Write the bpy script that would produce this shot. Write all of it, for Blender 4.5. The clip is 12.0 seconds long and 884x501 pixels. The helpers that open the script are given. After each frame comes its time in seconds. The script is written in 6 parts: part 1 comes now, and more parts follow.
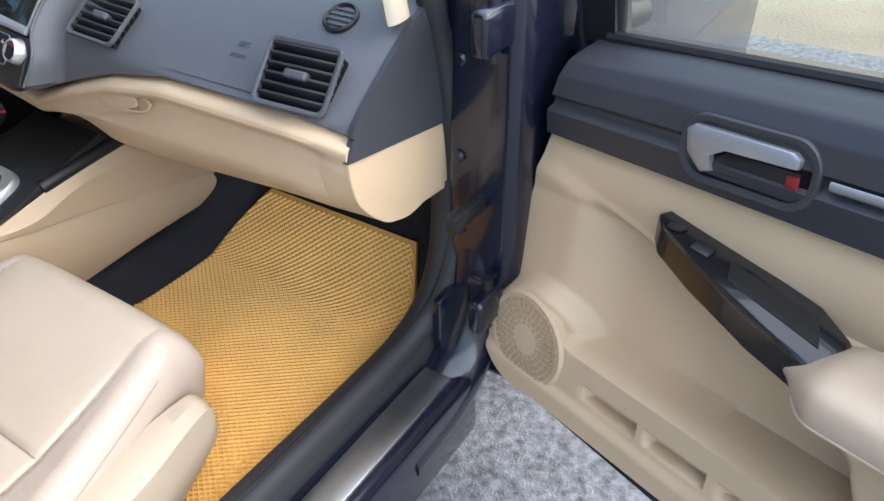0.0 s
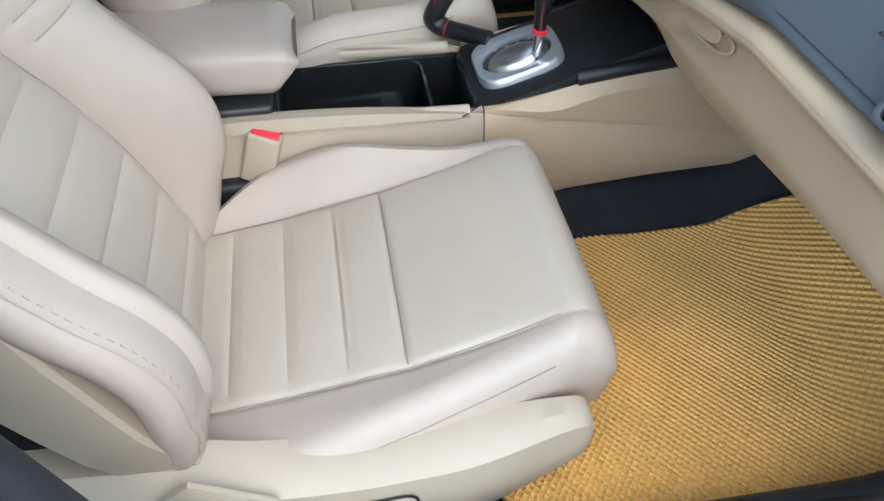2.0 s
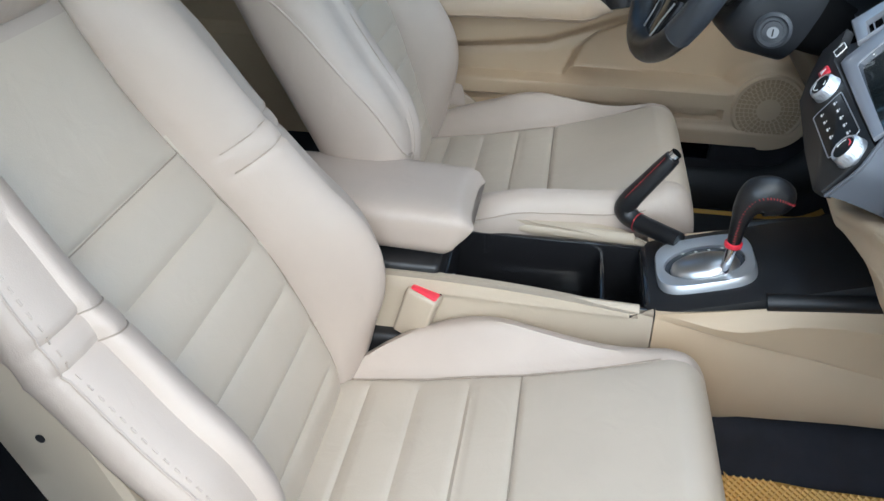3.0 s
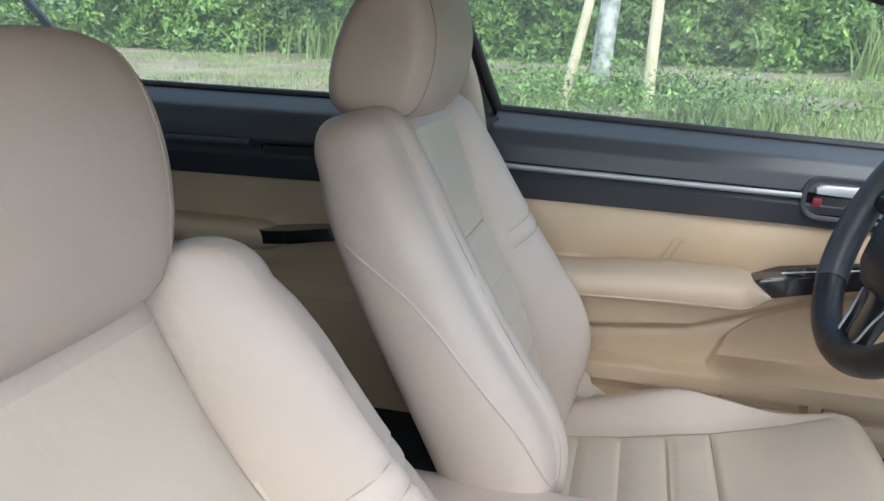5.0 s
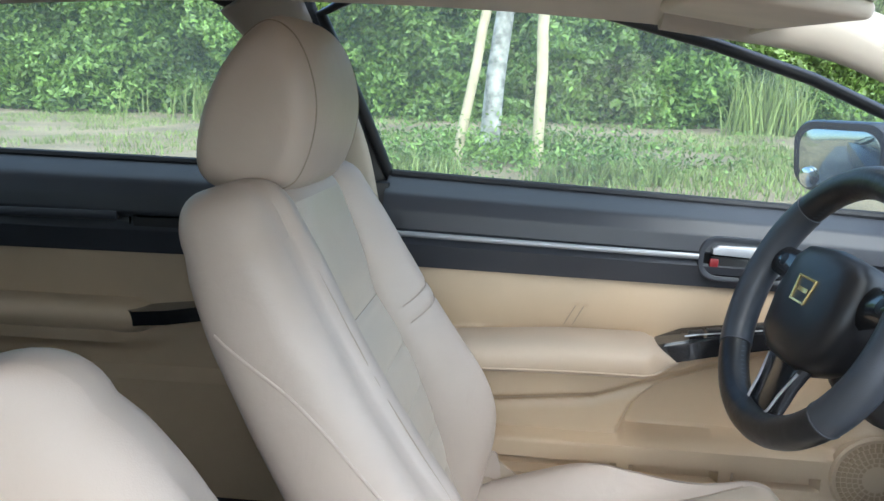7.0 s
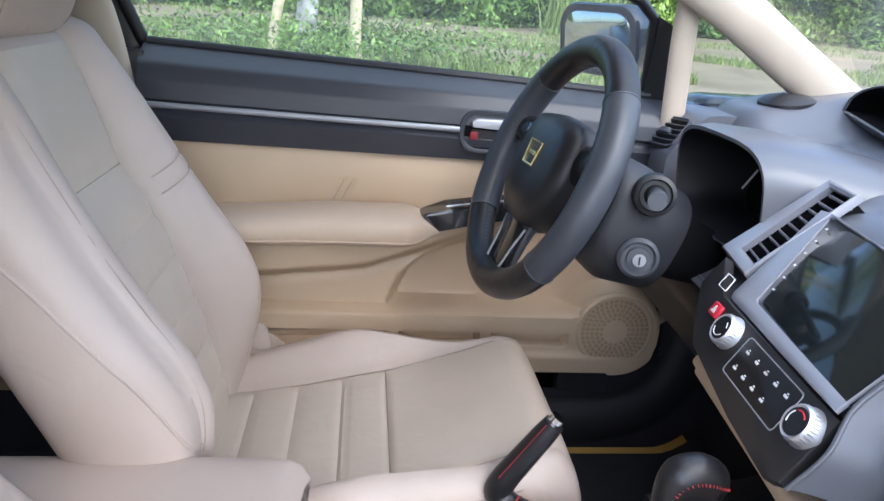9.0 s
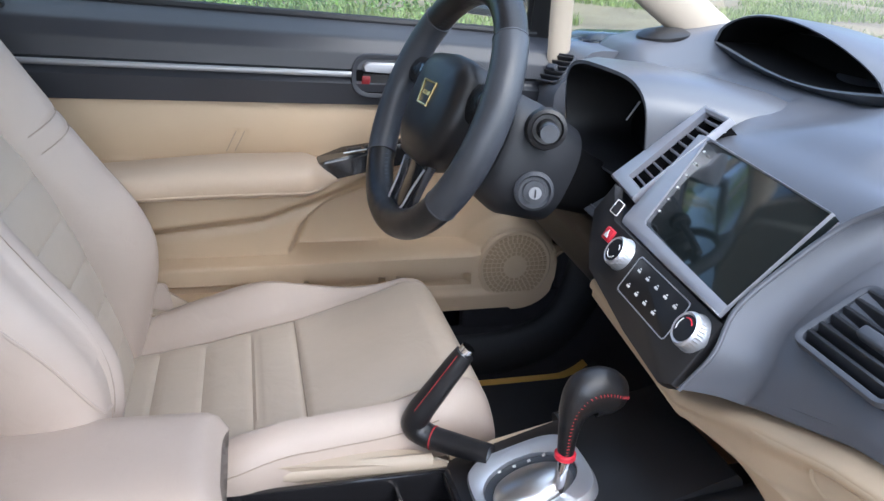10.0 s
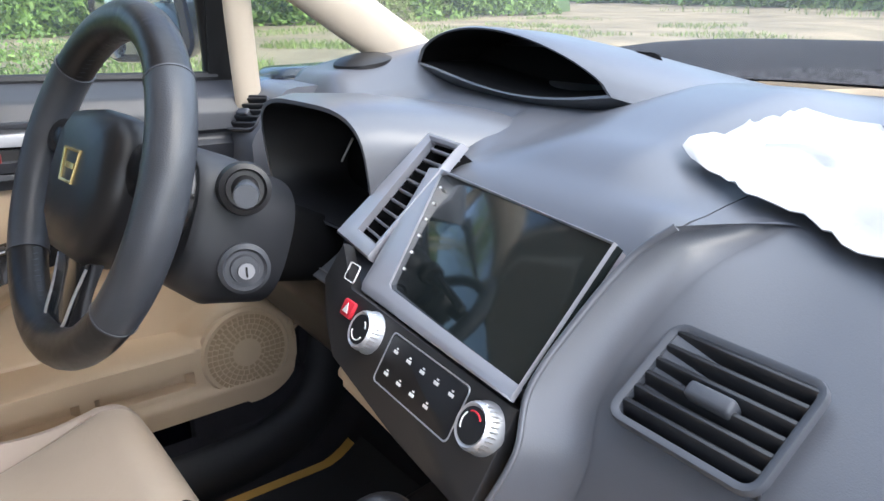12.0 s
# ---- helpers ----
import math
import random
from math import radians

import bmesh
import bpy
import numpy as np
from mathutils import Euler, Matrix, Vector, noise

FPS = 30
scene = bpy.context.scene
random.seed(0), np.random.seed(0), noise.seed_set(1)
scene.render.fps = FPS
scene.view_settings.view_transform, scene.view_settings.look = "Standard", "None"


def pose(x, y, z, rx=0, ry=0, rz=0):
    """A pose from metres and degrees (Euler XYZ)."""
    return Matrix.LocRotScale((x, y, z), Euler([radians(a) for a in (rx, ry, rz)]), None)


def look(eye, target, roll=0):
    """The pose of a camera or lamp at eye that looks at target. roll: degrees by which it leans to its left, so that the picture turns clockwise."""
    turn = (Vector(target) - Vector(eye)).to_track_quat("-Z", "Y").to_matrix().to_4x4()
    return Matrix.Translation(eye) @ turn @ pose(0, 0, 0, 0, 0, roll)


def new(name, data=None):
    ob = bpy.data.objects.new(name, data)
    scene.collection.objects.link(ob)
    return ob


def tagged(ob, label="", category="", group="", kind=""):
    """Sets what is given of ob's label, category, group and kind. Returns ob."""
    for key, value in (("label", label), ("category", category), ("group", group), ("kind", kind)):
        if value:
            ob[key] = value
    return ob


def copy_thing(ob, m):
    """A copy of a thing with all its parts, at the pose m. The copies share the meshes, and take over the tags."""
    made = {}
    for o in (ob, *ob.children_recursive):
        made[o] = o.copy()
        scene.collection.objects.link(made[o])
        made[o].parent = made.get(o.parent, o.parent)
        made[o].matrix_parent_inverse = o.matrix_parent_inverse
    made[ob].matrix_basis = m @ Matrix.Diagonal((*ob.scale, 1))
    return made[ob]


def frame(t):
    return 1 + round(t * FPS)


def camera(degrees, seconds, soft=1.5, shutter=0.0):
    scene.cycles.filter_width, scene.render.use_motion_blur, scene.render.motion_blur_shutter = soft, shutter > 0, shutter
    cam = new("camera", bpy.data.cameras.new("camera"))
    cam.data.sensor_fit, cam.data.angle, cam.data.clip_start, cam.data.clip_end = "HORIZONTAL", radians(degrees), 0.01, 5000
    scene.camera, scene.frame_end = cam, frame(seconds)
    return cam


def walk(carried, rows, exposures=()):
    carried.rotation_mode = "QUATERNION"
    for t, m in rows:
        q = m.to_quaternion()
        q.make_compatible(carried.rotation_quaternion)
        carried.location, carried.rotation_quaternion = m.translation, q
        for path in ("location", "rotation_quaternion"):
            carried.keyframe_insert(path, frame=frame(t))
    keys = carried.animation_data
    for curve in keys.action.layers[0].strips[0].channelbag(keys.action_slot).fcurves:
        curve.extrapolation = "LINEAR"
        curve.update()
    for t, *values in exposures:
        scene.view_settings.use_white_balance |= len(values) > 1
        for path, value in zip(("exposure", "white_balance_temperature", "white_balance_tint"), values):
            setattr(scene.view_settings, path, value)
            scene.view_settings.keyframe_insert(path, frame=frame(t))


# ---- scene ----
cam = camera(60.6, 12.0)
EXPOSURES = [(0.0, 1.78, 6200, 8), (0.5, 1.65, 5950, 6), (1.0, 1.58, 5800, 4), (2.0, 1.42, 5500, 1), (3.5, 1.62, 5550, 1), (5.5, 1.90, 5800, 6), (6.5, 2.0, 5700, 2), (8.5, 1.92, 5650, 13), (9.5, 1.90, 5700, 12), (11.0, 1.97, 5750, 9), (12.0, 2.07, 6100, 11)]
PATH = [
    (0, (1.197, 0.063, 1.228), (0.3, 1.404, 0.045), -1.1),
    (0.5, (1.19, 0.105, 1.213), (-0.036, 1.175, 0.051), 0.2),
    (1, (1.123, 0.131, 1.201), (-0.257, 0.837, -0.063), -0.9),
    (1.5, (1.023, 0.16, 1.195), (-0.339, 0.557, -0.215), -1.5),
    (2, (0.969, 0.228, 1.179), (-0.433, 0.47, -0.226), -0.0),
    (2.5, (0.931, 0.287, 1.192), (-0.585, 0.257, -0.112), 0.9),
    (3, (0.908, 0.293, 1.188), (-0.733, 0.018, 0.078), 0.5),
    (3.5, (0.818, 0.236, 1.19), (-0.921, -0.207, 0.308), -0.2),
    (5.3, (0.674, 0.123, 1.174), (-1.194, -0.353, 0.643), 1.7),
    (5.5, (0.677, 0.116, 1.176), (-1.194, -0.369, 0.662), 1.8),
    (6, (0.651, 0.095, 1.194), (-1.24, -0.384, 0.752), 1.8),
    (6.5, (0.61, 0.107, 1.185), (-1.315, -0.249, 0.772), 1.7),
    (8.3, (0.574, 0.182, 1.175), (-1.357, 0.249, 0.658), 2.1),
    (8.5, (0.578, 0.202, 1.157), (-1.339, 0.314, 0.598), 2.8),
    (9, (0.607, 0.236, 1.141), (-1.276, 0.452, 0.504), 3.8),
    (9.5, (0.616, 0.245, 1.132), (-1.227, 0.562, 0.423), 2.8),
    (10, (0.623, 0.227, 1.133), (-1.171, 0.707, 0.391), 2.9),
    (10.5, (0.624, 0.183, 1.128), (-1.147, 0.786, 0.422), 2.6),
    (11, (0.545, 0.216, 1.111), (-1.241, 0.85, 0.472), 1.8),
    (11.5, (0.455, 0.271, 1.079), (-1.25, 1.12, 0.468), 1.6),
    (12, (0.441, 0.326, 1.098), (-1.102, 1.433, 0.47), -1.4),
]
walk(cam, [(t, look(eye, target, roll)) for t, eye, target, roll in PATH], exposures=EXPOSURES)

# ---- world and sun ----
world = bpy.data.worlds.new("sky")
scene.world = world
world.use_nodes = True
sky = world.node_tree.nodes.new("ShaderNodeTexSky")
sky.sky_type, sky.sun_disc = "NISHITA", False
sky.sun_elevation, sky.sun_rotation = radians(45), radians(69)
sky.air_density, sky.dust_density = 1.0, 2.5
background = world.node_tree.nodes["Background"]
background.inputs["Strength"].default_value = 0.15
world.node_tree.links.new(sky.outputs["Color"], background.inputs["Color"])
sun = new("sun", bpy.data.lights.new("sun", "SUN"))
sun.data.energy, sun.data.angle, sun.data.color = 1.7, radians(146), (1.0, 0.985, 0.965)
sun.matrix_world = look((5.0, 1.9, 5.2), (0, 0, 0))


# ---- materials ----
def shader(name):
    m = bpy.data.materials.new(name)
    m.use_nodes = True
    return m, m.node_tree.nodes, m.node_tree.links, m.node_tree.nodes["Principled BSDF"]


def surf(name, colour, rough=0.5, metal=0.0, vary=0.10, stain=7.0, grain=700.0, bump=0.15, dist=0.0006, coat=0.0, cells=False, island=0.0, spec=0.5, wrinkle=0.0):
    """A painted, moulded or covered surface: colour that drifts at a large scale, fine grain in relief and gloss."""
    m, n, l, b = shader(name)
    pos = n.new("ShaderNodeTexCoord")
    big = n.new("ShaderNodeTexNoise")
    big.inputs["Scale"].default_value, big.inputs["Detail"].default_value = stain, 5
    l.new(pos.outputs["Object"], big.inputs["Vector"])
    ramp = n.new("ShaderNodeMapRange")
    ramp.inputs["From Min"].default_value, ramp.inputs["From Max"].default_value = 0.3, 0.7
    ramp.inputs["To Min"].default_value, ramp.inputs["To Max"].default_value = 1 - vary, 1 + vary
    l.new(big.outputs["Fac"], ramp.inputs["Value"])
    tint = n.new("ShaderNodeMix")
    tint.data_type, tint.blend_type = "RGBA", "MULTIPLY"
    tint.inputs["Factor"].default_value = 1.0
    tint.inputs["A"].default_value = (*colour, 1)
    l.new(ramp.outputs["Result"], tint.inputs["B"])
    out = tint.outputs["Result"]
    if island:
        geo = n.new("ShaderNodeNewGeometry")
        span = n.new("ShaderNodeMapRange")
        span.inputs["To Min"].default_value, span.inputs["To Max"].default_value = 1 - island, 1 + island
        l.new(geo.outputs["Random Per Island"], span.inputs["Value"])
        again = n.new("ShaderNodeMix")
        again.data_type, again.blend_type = "RGBA", "MULTIPLY"
        again.inputs["Factor"].default_value = 1.0
        l.new(out, again.inputs["A"])
        l.new(span.outputs["Result"], again.inputs["B"])
        out = again.outputs["Result"]
    l.new(out, b.inputs["Base Color"])
    if cells:
        fine = n.new("ShaderNodeTexVoronoi")
        height = fine.outputs["Distance"]
    else:
        fine = n.new("ShaderNodeTexNoise")
        fine.inputs["Detail"].default_value = 3
        height = fine.outputs["Fac"]
    fine.inputs["Scale"].default_value = grain
    l.new(pos.outputs["Object"], fine.inputs["Vector"])
    relief = n.new("ShaderNodeBump")
    relief.inputs["Strength"].default_value, relief.inputs["Distance"].default_value = bump, dist
    l.new(height, relief.inputs["Height"])
    if wrinkle:
        soft, fold = n.new("ShaderNodeTexNoise"), n.new("ShaderNodeBump")
        soft.inputs["Scale"].default_value, soft.inputs["Detail"].default_value, soft.inputs["Distortion"].default_value = 22, 3, 0.8
        fold.inputs["Strength"].default_value, fold.inputs["Distance"].default_value = wrinkle, 0.006
        l.new(pos.outputs["Object"], soft.inputs["Vector"])
        l.new(soft.outputs["Fac"], fold.inputs["Height"])
        l.new(fold.outputs["Normal"], relief.inputs["Normal"])
    l.new(relief.outputs["Normal"], b.inputs["Normal"])
    gloss = n.new("ShaderNodeMapRange")
    gloss.inputs["To Min"].default_value, gloss.inputs["To Max"].default_value = max(rough - 0.07, 0.02), min(rough + 0.07, 1)
    l.new(big.outputs["Fac"], gloss.inputs["Value"])
    l.new(gloss.outputs["Result"], b.inputs["Roughness"])
    b.inputs["Metallic"].default_value = metal
    b.inputs["Coat Weight"].default_value = coat
    b.inputs["Specular IOR Level"].default_value = spec
    return m


def glass(name, tint, rough=0.0, dust_haze=0.08):
    """Thin automotive glass: clear with a faint tint and a mirror-like coat."""
    m, n, l, b = shader(name)
    n.remove(b)
    clear, shine = n.new("ShaderNodeBsdfTransparent"), n.new("ShaderNodeBsdfGlossy")
    clear.inputs["Color"].default_value = (*tint, 1)
    shine.inputs["Roughness"].default_value = rough
    mix, edge = n.new("ShaderNodeMixShader"), n.new("ShaderNodeLayerWeight")
    power, scale = n.new("ShaderNodeMath"), n.new("ShaderNodeMapRange")
    power.operation = "POWER"
    power.inputs[1].default_value = 5.0
    scale.inputs["To Min"].default_value = 0.05
    l.new(edge.outputs["Facing"], power.inputs[0])
    l.new(power.outputs["Value"], scale.inputs["Value"])
    l.new(scale.outputs["Result"], mix.inputs["Fac"])
    l.new(clear.outputs["BSDF"], mix.inputs[1])
    l.new(shine.outputs["BSDF"], mix.inputs[2])
    # translucent film stands for dust and for the haze of reflections on it
    film, dust_veil, haze, patches = n.new("ShaderNodeBsdfTranslucent"), n.new("ShaderNodeMixShader"), n.new("ShaderNodeMapRange"), n.new("ShaderNodeTexNoise")
    patches.inputs["Scale"].default_value, patches.inputs["Detail"].default_value = 3.0, 6
    haze.inputs["To Min"].default_value, haze.inputs["To Max"].default_value = dust_haze * 0.5, dust_haze * 1.5
    l.new(patches.outputs["Fac"], haze.inputs["Value"])
    l.new(haze.outputs["Result"], dust_veil.inputs["Fac"])
    l.new(mix.outputs["Shader"], dust_veil.inputs[1])
    l.new(film.outputs["BSDF"], dust_veil.inputs[2])
    l.new(dust_veil.outputs["Shader"], n["Material Output"].inputs["Surface"])
    return m


LEATHER = surf("cream_leather", (0.415, 0.343, 0.284), 0.44, vary=0.06, stain=5, grain=900, bump=0.14, cells=True, wrinkle=0.22)
INSERT = surf("cream_leather_panel", (0.455, 0.388, 0.308), 0.38, vary=0.06, stain=6, grain=900, bump=0.16, cells=True, wrinkle=0.2)
SEAM = surf("seam_thread", (0.29, 0.24, 0.19), 0.7, grain=1500)
BEIGE = surf("beige_plastic", (0.490, 0.372, 0.244), 0.5, vary=0.05, grain=1100, bump=0.12)
ARMVINYL = surf("beige_vinyl", (0.46, 0.36, 0.262), 0.46, vary=0.05, stain=5, grain=900, bump=0.14, cells=True, wrinkle=0.15)
LOCKRED = surf("dark_red_plastic", (0.20, 0.012, 0.016), 0.4, grain=900)
SHIELD = surf("seat_plastic", (0.41, 0.34, 0.255), 0.5, vary=0.05, grain=1100, bump=0.12)
PILLAR = surf("pillar_trim", (0.43, 0.37, 0.29), 0.6, grain=900, bump=0.1)
HEADLINER = surf("headliner_fabric", (0.60, 0.52, 0.42), 0.9, grain=1400, bump=0.25)
DARK = surf("charcoal_plastic", (0.035, 0.038, 0.046), 0.42, vary=0.10, grain=1000, bump=0.2)
VENTGREY = surf("dark_slate_plastic", (0.058, 0.063, 0.074), 0.5, vary=0.06, grain=1000, bump=0.15)
DASH = surf("slate_soft_plastic", (0.092, 0.098, 0.112), 0.37, vary=0.08, grain=1000, bump=0.22)
BLACK = surf("black_plastic", (0.010, 0.010, 0.011), 0.42, grain=900)
GLOSS = surf("gloss_black_plastic", (0.012, 0.012, 0.013), 0.18, grain=300, bump=0.03, coat=0.4)
RUBBER = surf("black_rubber", (0.016, 0.017, 0.020), 0.62, grain=800, bump=0.3)
CARPET = surf("charcoal_carpet", (0.020, 0.020, 0.025), 0.95, vary=0.2, stain=30, grain=1600, bump=0.7, dist=0.002)
FRAMEGREY = surf("grey_silver_paint", (0.45, 0.46, 0.50), 0.38, metal=0.55, vary=0.05, grain=1500, bump=0.05)
SILVER = surf("silver_paint", (0.62, 0.64, 0.67), 0.33, metal=0.75, vary=0.04, grain=1500, bump=0.05)
CHROME = surf("chrome", (0.8, 0.8, 0.81), 0.12, metal=1.0, vary=0.02, grain=400, bump=0.02)
STEEL = surf("brushed_steel", (0.62, 0.62, 0.62), 0.34, metal=1.0, vary=0.15, stain=14, grain=500, bump=0.06)
NAVY = surf("navy_paint", (0.005, 0.0065, 0.016), 0.24, vary=0.15, stain=10, grain=300, bump=0.02, coat=0.5)
BLACKLEATHER = surf("black_leather", (0.010, 0.010, 0.011), 0.34, vary=0.15, stain=25, grain=900, bump=0.25, cells=True, wrinkle=0.25)
GREYGRIP = surf("grey_leather", (0.042, 0.047, 0.056), 0.36, vary=0.12, stain=25, grain=900, bump=0.25, cells=True)
REDTHREAD = surf("red_thread", (0.38, 0.03, 0.035), 0.6, grain=1500)
RED = surf("red_plastic", (0.62, 0.03, 0.05), 0.35)
GOLD = surf("gold_badge", (0.72, 0.58, 0.25), 0.25, metal=0.8)
# one foam: ribs lightened, sheet darkened, so the cells' shading sits in the colour
MATLIT = surf("ochre_foam_lit", (0.88, 0.61, 0.22), 0.55, vary=0.08, stain=9, grain=900, bump=0.15)
MATSHADED = surf("ochre_foam_shaded", (0.63, 0.37, 0.085), 0.6, vary=0.10, stain=9, grain=900, bump=0.15)
SCREEN = surf("dark_screen_glass", (0.012, 0.016, 0.016), 0.06, vary=0.05, grain=50, bump=0.0, spec=0.7)
WHITE = surf("white_marking", (0.75, 0.75, 0.73), 0.5)
PAPER = surf("white_paper", (0.440, 0.440, 0.432), 0.7, vary=0.03, stain=12, grain=300, bump=0.2)
TOPDASH = surf("silver_grey_dash", (0.112, 0.118, 0.132), 0.33, metal=0.15, vary=0.05, grain=1000, bump=0.15)
FASCIA = surf("dark_fascia_plastic", (0.020, 0.0195, 0.020), 0.42, vary=0.10, grain=1000, bump=0.15)
COLUMN = surf("column_plastic", (0.017, 0.019, 0.023), 0.50, vary=0.12, grain=1000, bump=0.2)
STRIP = surf("dull_silver_strip", (0.34, 0.35, 0.37), 0.38, metal=0.6, vary=0.05, grain=1500, bump=0.05)
SLAT = surf("satin_black_slats", (0.016, 0.017, 0.019), 0.30, vary=0.1, grain=900, bump=0.1)
# darker beige that puts the shade of holes and hollows into the colour
HOLESHADE = surf("hole_shade_brown", (0.36, 0.265, 0.165), 0.8)
MATTE = surf("matt_black_lining", (0.004, 0.004, 0.0045), 0.85, vary=0.1, grain=900, bump=0.1, spec=0.15)
ASPHALT = surf("pale_gravel", (0.165, 0.168, 0.178), 0.9, vary=0.55, stain=55, grain=220, bump=0.9, dist=0.006)
EARTH = surf("verge_soil", (0.27, 0.215, 0.135), 0.95, vary=0.35, stain=1.3, grain=60, bump=0.6, dist=0.02)
GRASS = surf("grass_blades", (0.21, 0.26, 0.08), 0.6, vary=0.25, stain=1.5, island=0.4)
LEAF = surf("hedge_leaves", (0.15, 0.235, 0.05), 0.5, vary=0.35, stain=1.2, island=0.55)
# darkened copy of the leaf colour, shade painted in
LEAFSHADED = surf("hedge_painted_shade", (0.075, 0.13, 0.035), 0.6, vary=0.3, stain=1.5, island=0.5)
BARK = surf("pale_bark", (0.42, 0.41, 0.38), 0.8, vary=0.55, stain=16, grain=120, bump=0.5, dist=0.004)
STAKE = surf("peeled_stake_wood", (0.55, 0.46, 0.30), 0.7, vary=0.15, stain=12, grain=150, bump=0.3)
PANE = glass("window_glass", (0.62, 0.69, 0.65), dust_haze=0.07)
WINDSCREEN = glass("windscreen_glass", (0.80, 0.84, 0.82), dust_haze=0.02)
# for panes out of view, darkened to keep light off the rear cabin
DIMGLASS = glass("unseen_dimming_glass", (0.11, 0.125, 0.12), dust_haze=0.03)
MIRROR = surf("mirror_glass", (0.50, 0.54, 0.53), 0.03, metal=1.0, vary=0.01, grain=50, bump=0.0)


# ---- mesh helpers ----
def grid(fn, us, vs, wrap=False):
    """A sheet of quads over fn(u, v)."""
    verts = [fn(u, v) for v in vs for u in us]
    a, faces = len(us), []
    for j in range(len(vs) - 1):
        for i in range(a if wrap else a - 1):
            k = (i + 1) % a
            faces.append((j * a + i, j * a + k, (j + 1) * a + k, (j + 1) * a + i))
    return verts, faces


def loft(loops, caps=(True, True)):
    """Closed loops of equal length joined into a body."""
    a = len(loops[0])
    verts = [p for loop in loops for p in loop]
    faces = [(j * a + i, j * a + (i + 1) % a, (j + 1) * a + (i + 1) % a, (j + 1) * a + i) for j in range(len(loops) - 1) for i in range(a)]
    if caps[0]:
        faces.append(tuple(range(a))[::-1])
    if caps[1]:
        faces.append(tuple((len(loops) - 1) * a + i for i in range(a)))
    return verts, faces


def slab(fn, us, vs, thick):
    """A sheet over fn(u, v) with a thickness along its own normal."""
    a, b = len(us), len(vs)
    p = np.array([[fn(u, v) for u in us] for v in vs], float)
    n = np.cross(np.gradient(p, axis=1), np.gradient(p, axis=0))
    n /= np.maximum(np.linalg.norm(n, axis=2, keepdims=True), 1e-9)
    q = p + n * thick
    verts = [tuple(x) for x in p.reshape(-1, 3)] + [tuple(x) for x in q.reshape(-1, 3)]
    o, faces = a * b, []
    for j in range(b - 1):
        for i in range(a - 1):
            c = (j * a + i, j * a + i + 1, (j + 1) * a + i + 1, (j + 1) * a + i)
            faces += [c, tuple(o + k for k in c[::-1])]
    rim = [i for i in range(a)] + [j * a + a - 1 for j in range(1, b)] + [(b - 1) * a + i for i in range(a - 2, -1, -1)] + [j * a for j in range(b - 2, 0, -1)]
    for i, k in enumerate(rim):
        m = rim[(i + 1) % len(rim)]
        faces.append((m, k, o + k, o + m))
    return verts, faces


def tube(path, radius, n=12, closed=False, flat=1.0, up=None):
    """A round or oval bar along a path; radius a number or one for each point. flat: second half-width over the first."""
    pts = [Vector(p) for p in path]
    rad = [float(r) for r in np.broadcast_to(radius, len(pts))]
    loops, side = [], Vector(up) if up else None
    for i, p in enumerate(pts):
        before = pts[i - 1] if (i or closed) else pts[i]
        after = pts[(i + 1) % len(pts)] if (closed or i < len(pts) - 1) else pts[i]
        way = (after - before).normalized()
        if side is None:
            side = way.orthogonal()
        side = (side - way * side.dot(way)).normalized()
        other = way.cross(side)
        loops.append([tuple(p + float(rad[i]) * (math.cos(a) * side + flat * math.sin(a) * other)) for a in (2 * math.pi * k / n for k in range(n))])
    if closed:
        return loft(loops + [loops[0]], (False, False))
    return loft(loops)


def join(*datas):
    verts, faces = [], []
    for v, f in datas:
        o = len(verts)
        verts += list(v)
        faces += [tuple(o + k for k in g) for g in f]
    return verts, faces


def moved(data, m):
    return [tuple(m @ Vector(p)) for p in data[0]], data[1]


def box(x0, x1, y0, y1, z0, z1, bevel=0.004, seg=3):
    """A box with rounded edges."""
    bm = bmesh.new()
    bmesh.ops.create_cube(bm, size=1)
    bmesh.ops.scale(bm, vec=(x1 - x0, y1 - y0, z1 - z0), verts=bm.verts)
    bmesh.ops.translate(bm, vec=((x0 + x1) / 2, (y0 + y1) / 2, (z0 + z1) / 2), verts=bm.verts)
    bmesh.ops.bevel(bm, geom=bm.edges[:], offset=bevel, segments=seg, profile=0.5, affect="EDGES")
    bm.verts.index_update()
    data = [tuple(v.co) for v in bm.verts], [tuple(v.index for v in f.verts) for f in bm.faces]
    bm.free()
    return data


def disc(centre, axis, profile, n=40):
    """A turned body: profile of (radius, height along axis)."""
    axis = Vector(axis).normalized()
    s = axis.orthogonal().normalized()
    o = axis.cross(s)
    c = Vector(centre)
    return loft([[tuple(c + axis * h + max(r, 1e-4) * (math.cos(a) * s + math.sin(a) * o)) for a in (2 * math.pi * k / n for k in range(n))] for r, h in profile])


def rounded(w, h, r, n=6):
    """The outline of a rounded rectangle, counter-clockwise."""
    out = []
    for cx, cy, a0 in ((w / 2 - r, h / 2 - r, 0), (-w / 2 + r, h / 2 - r, 90), (-w / 2 + r, -h / 2 + r, 180), (w / 2 - r, -h / 2 + r, 270)):
        out += [(cx + r * math.cos(radians(a0 + 90 * k / n)), cy + r * math.sin(radians(a0 + 90 * k / n))) for k in range(n + 1)]
    return out


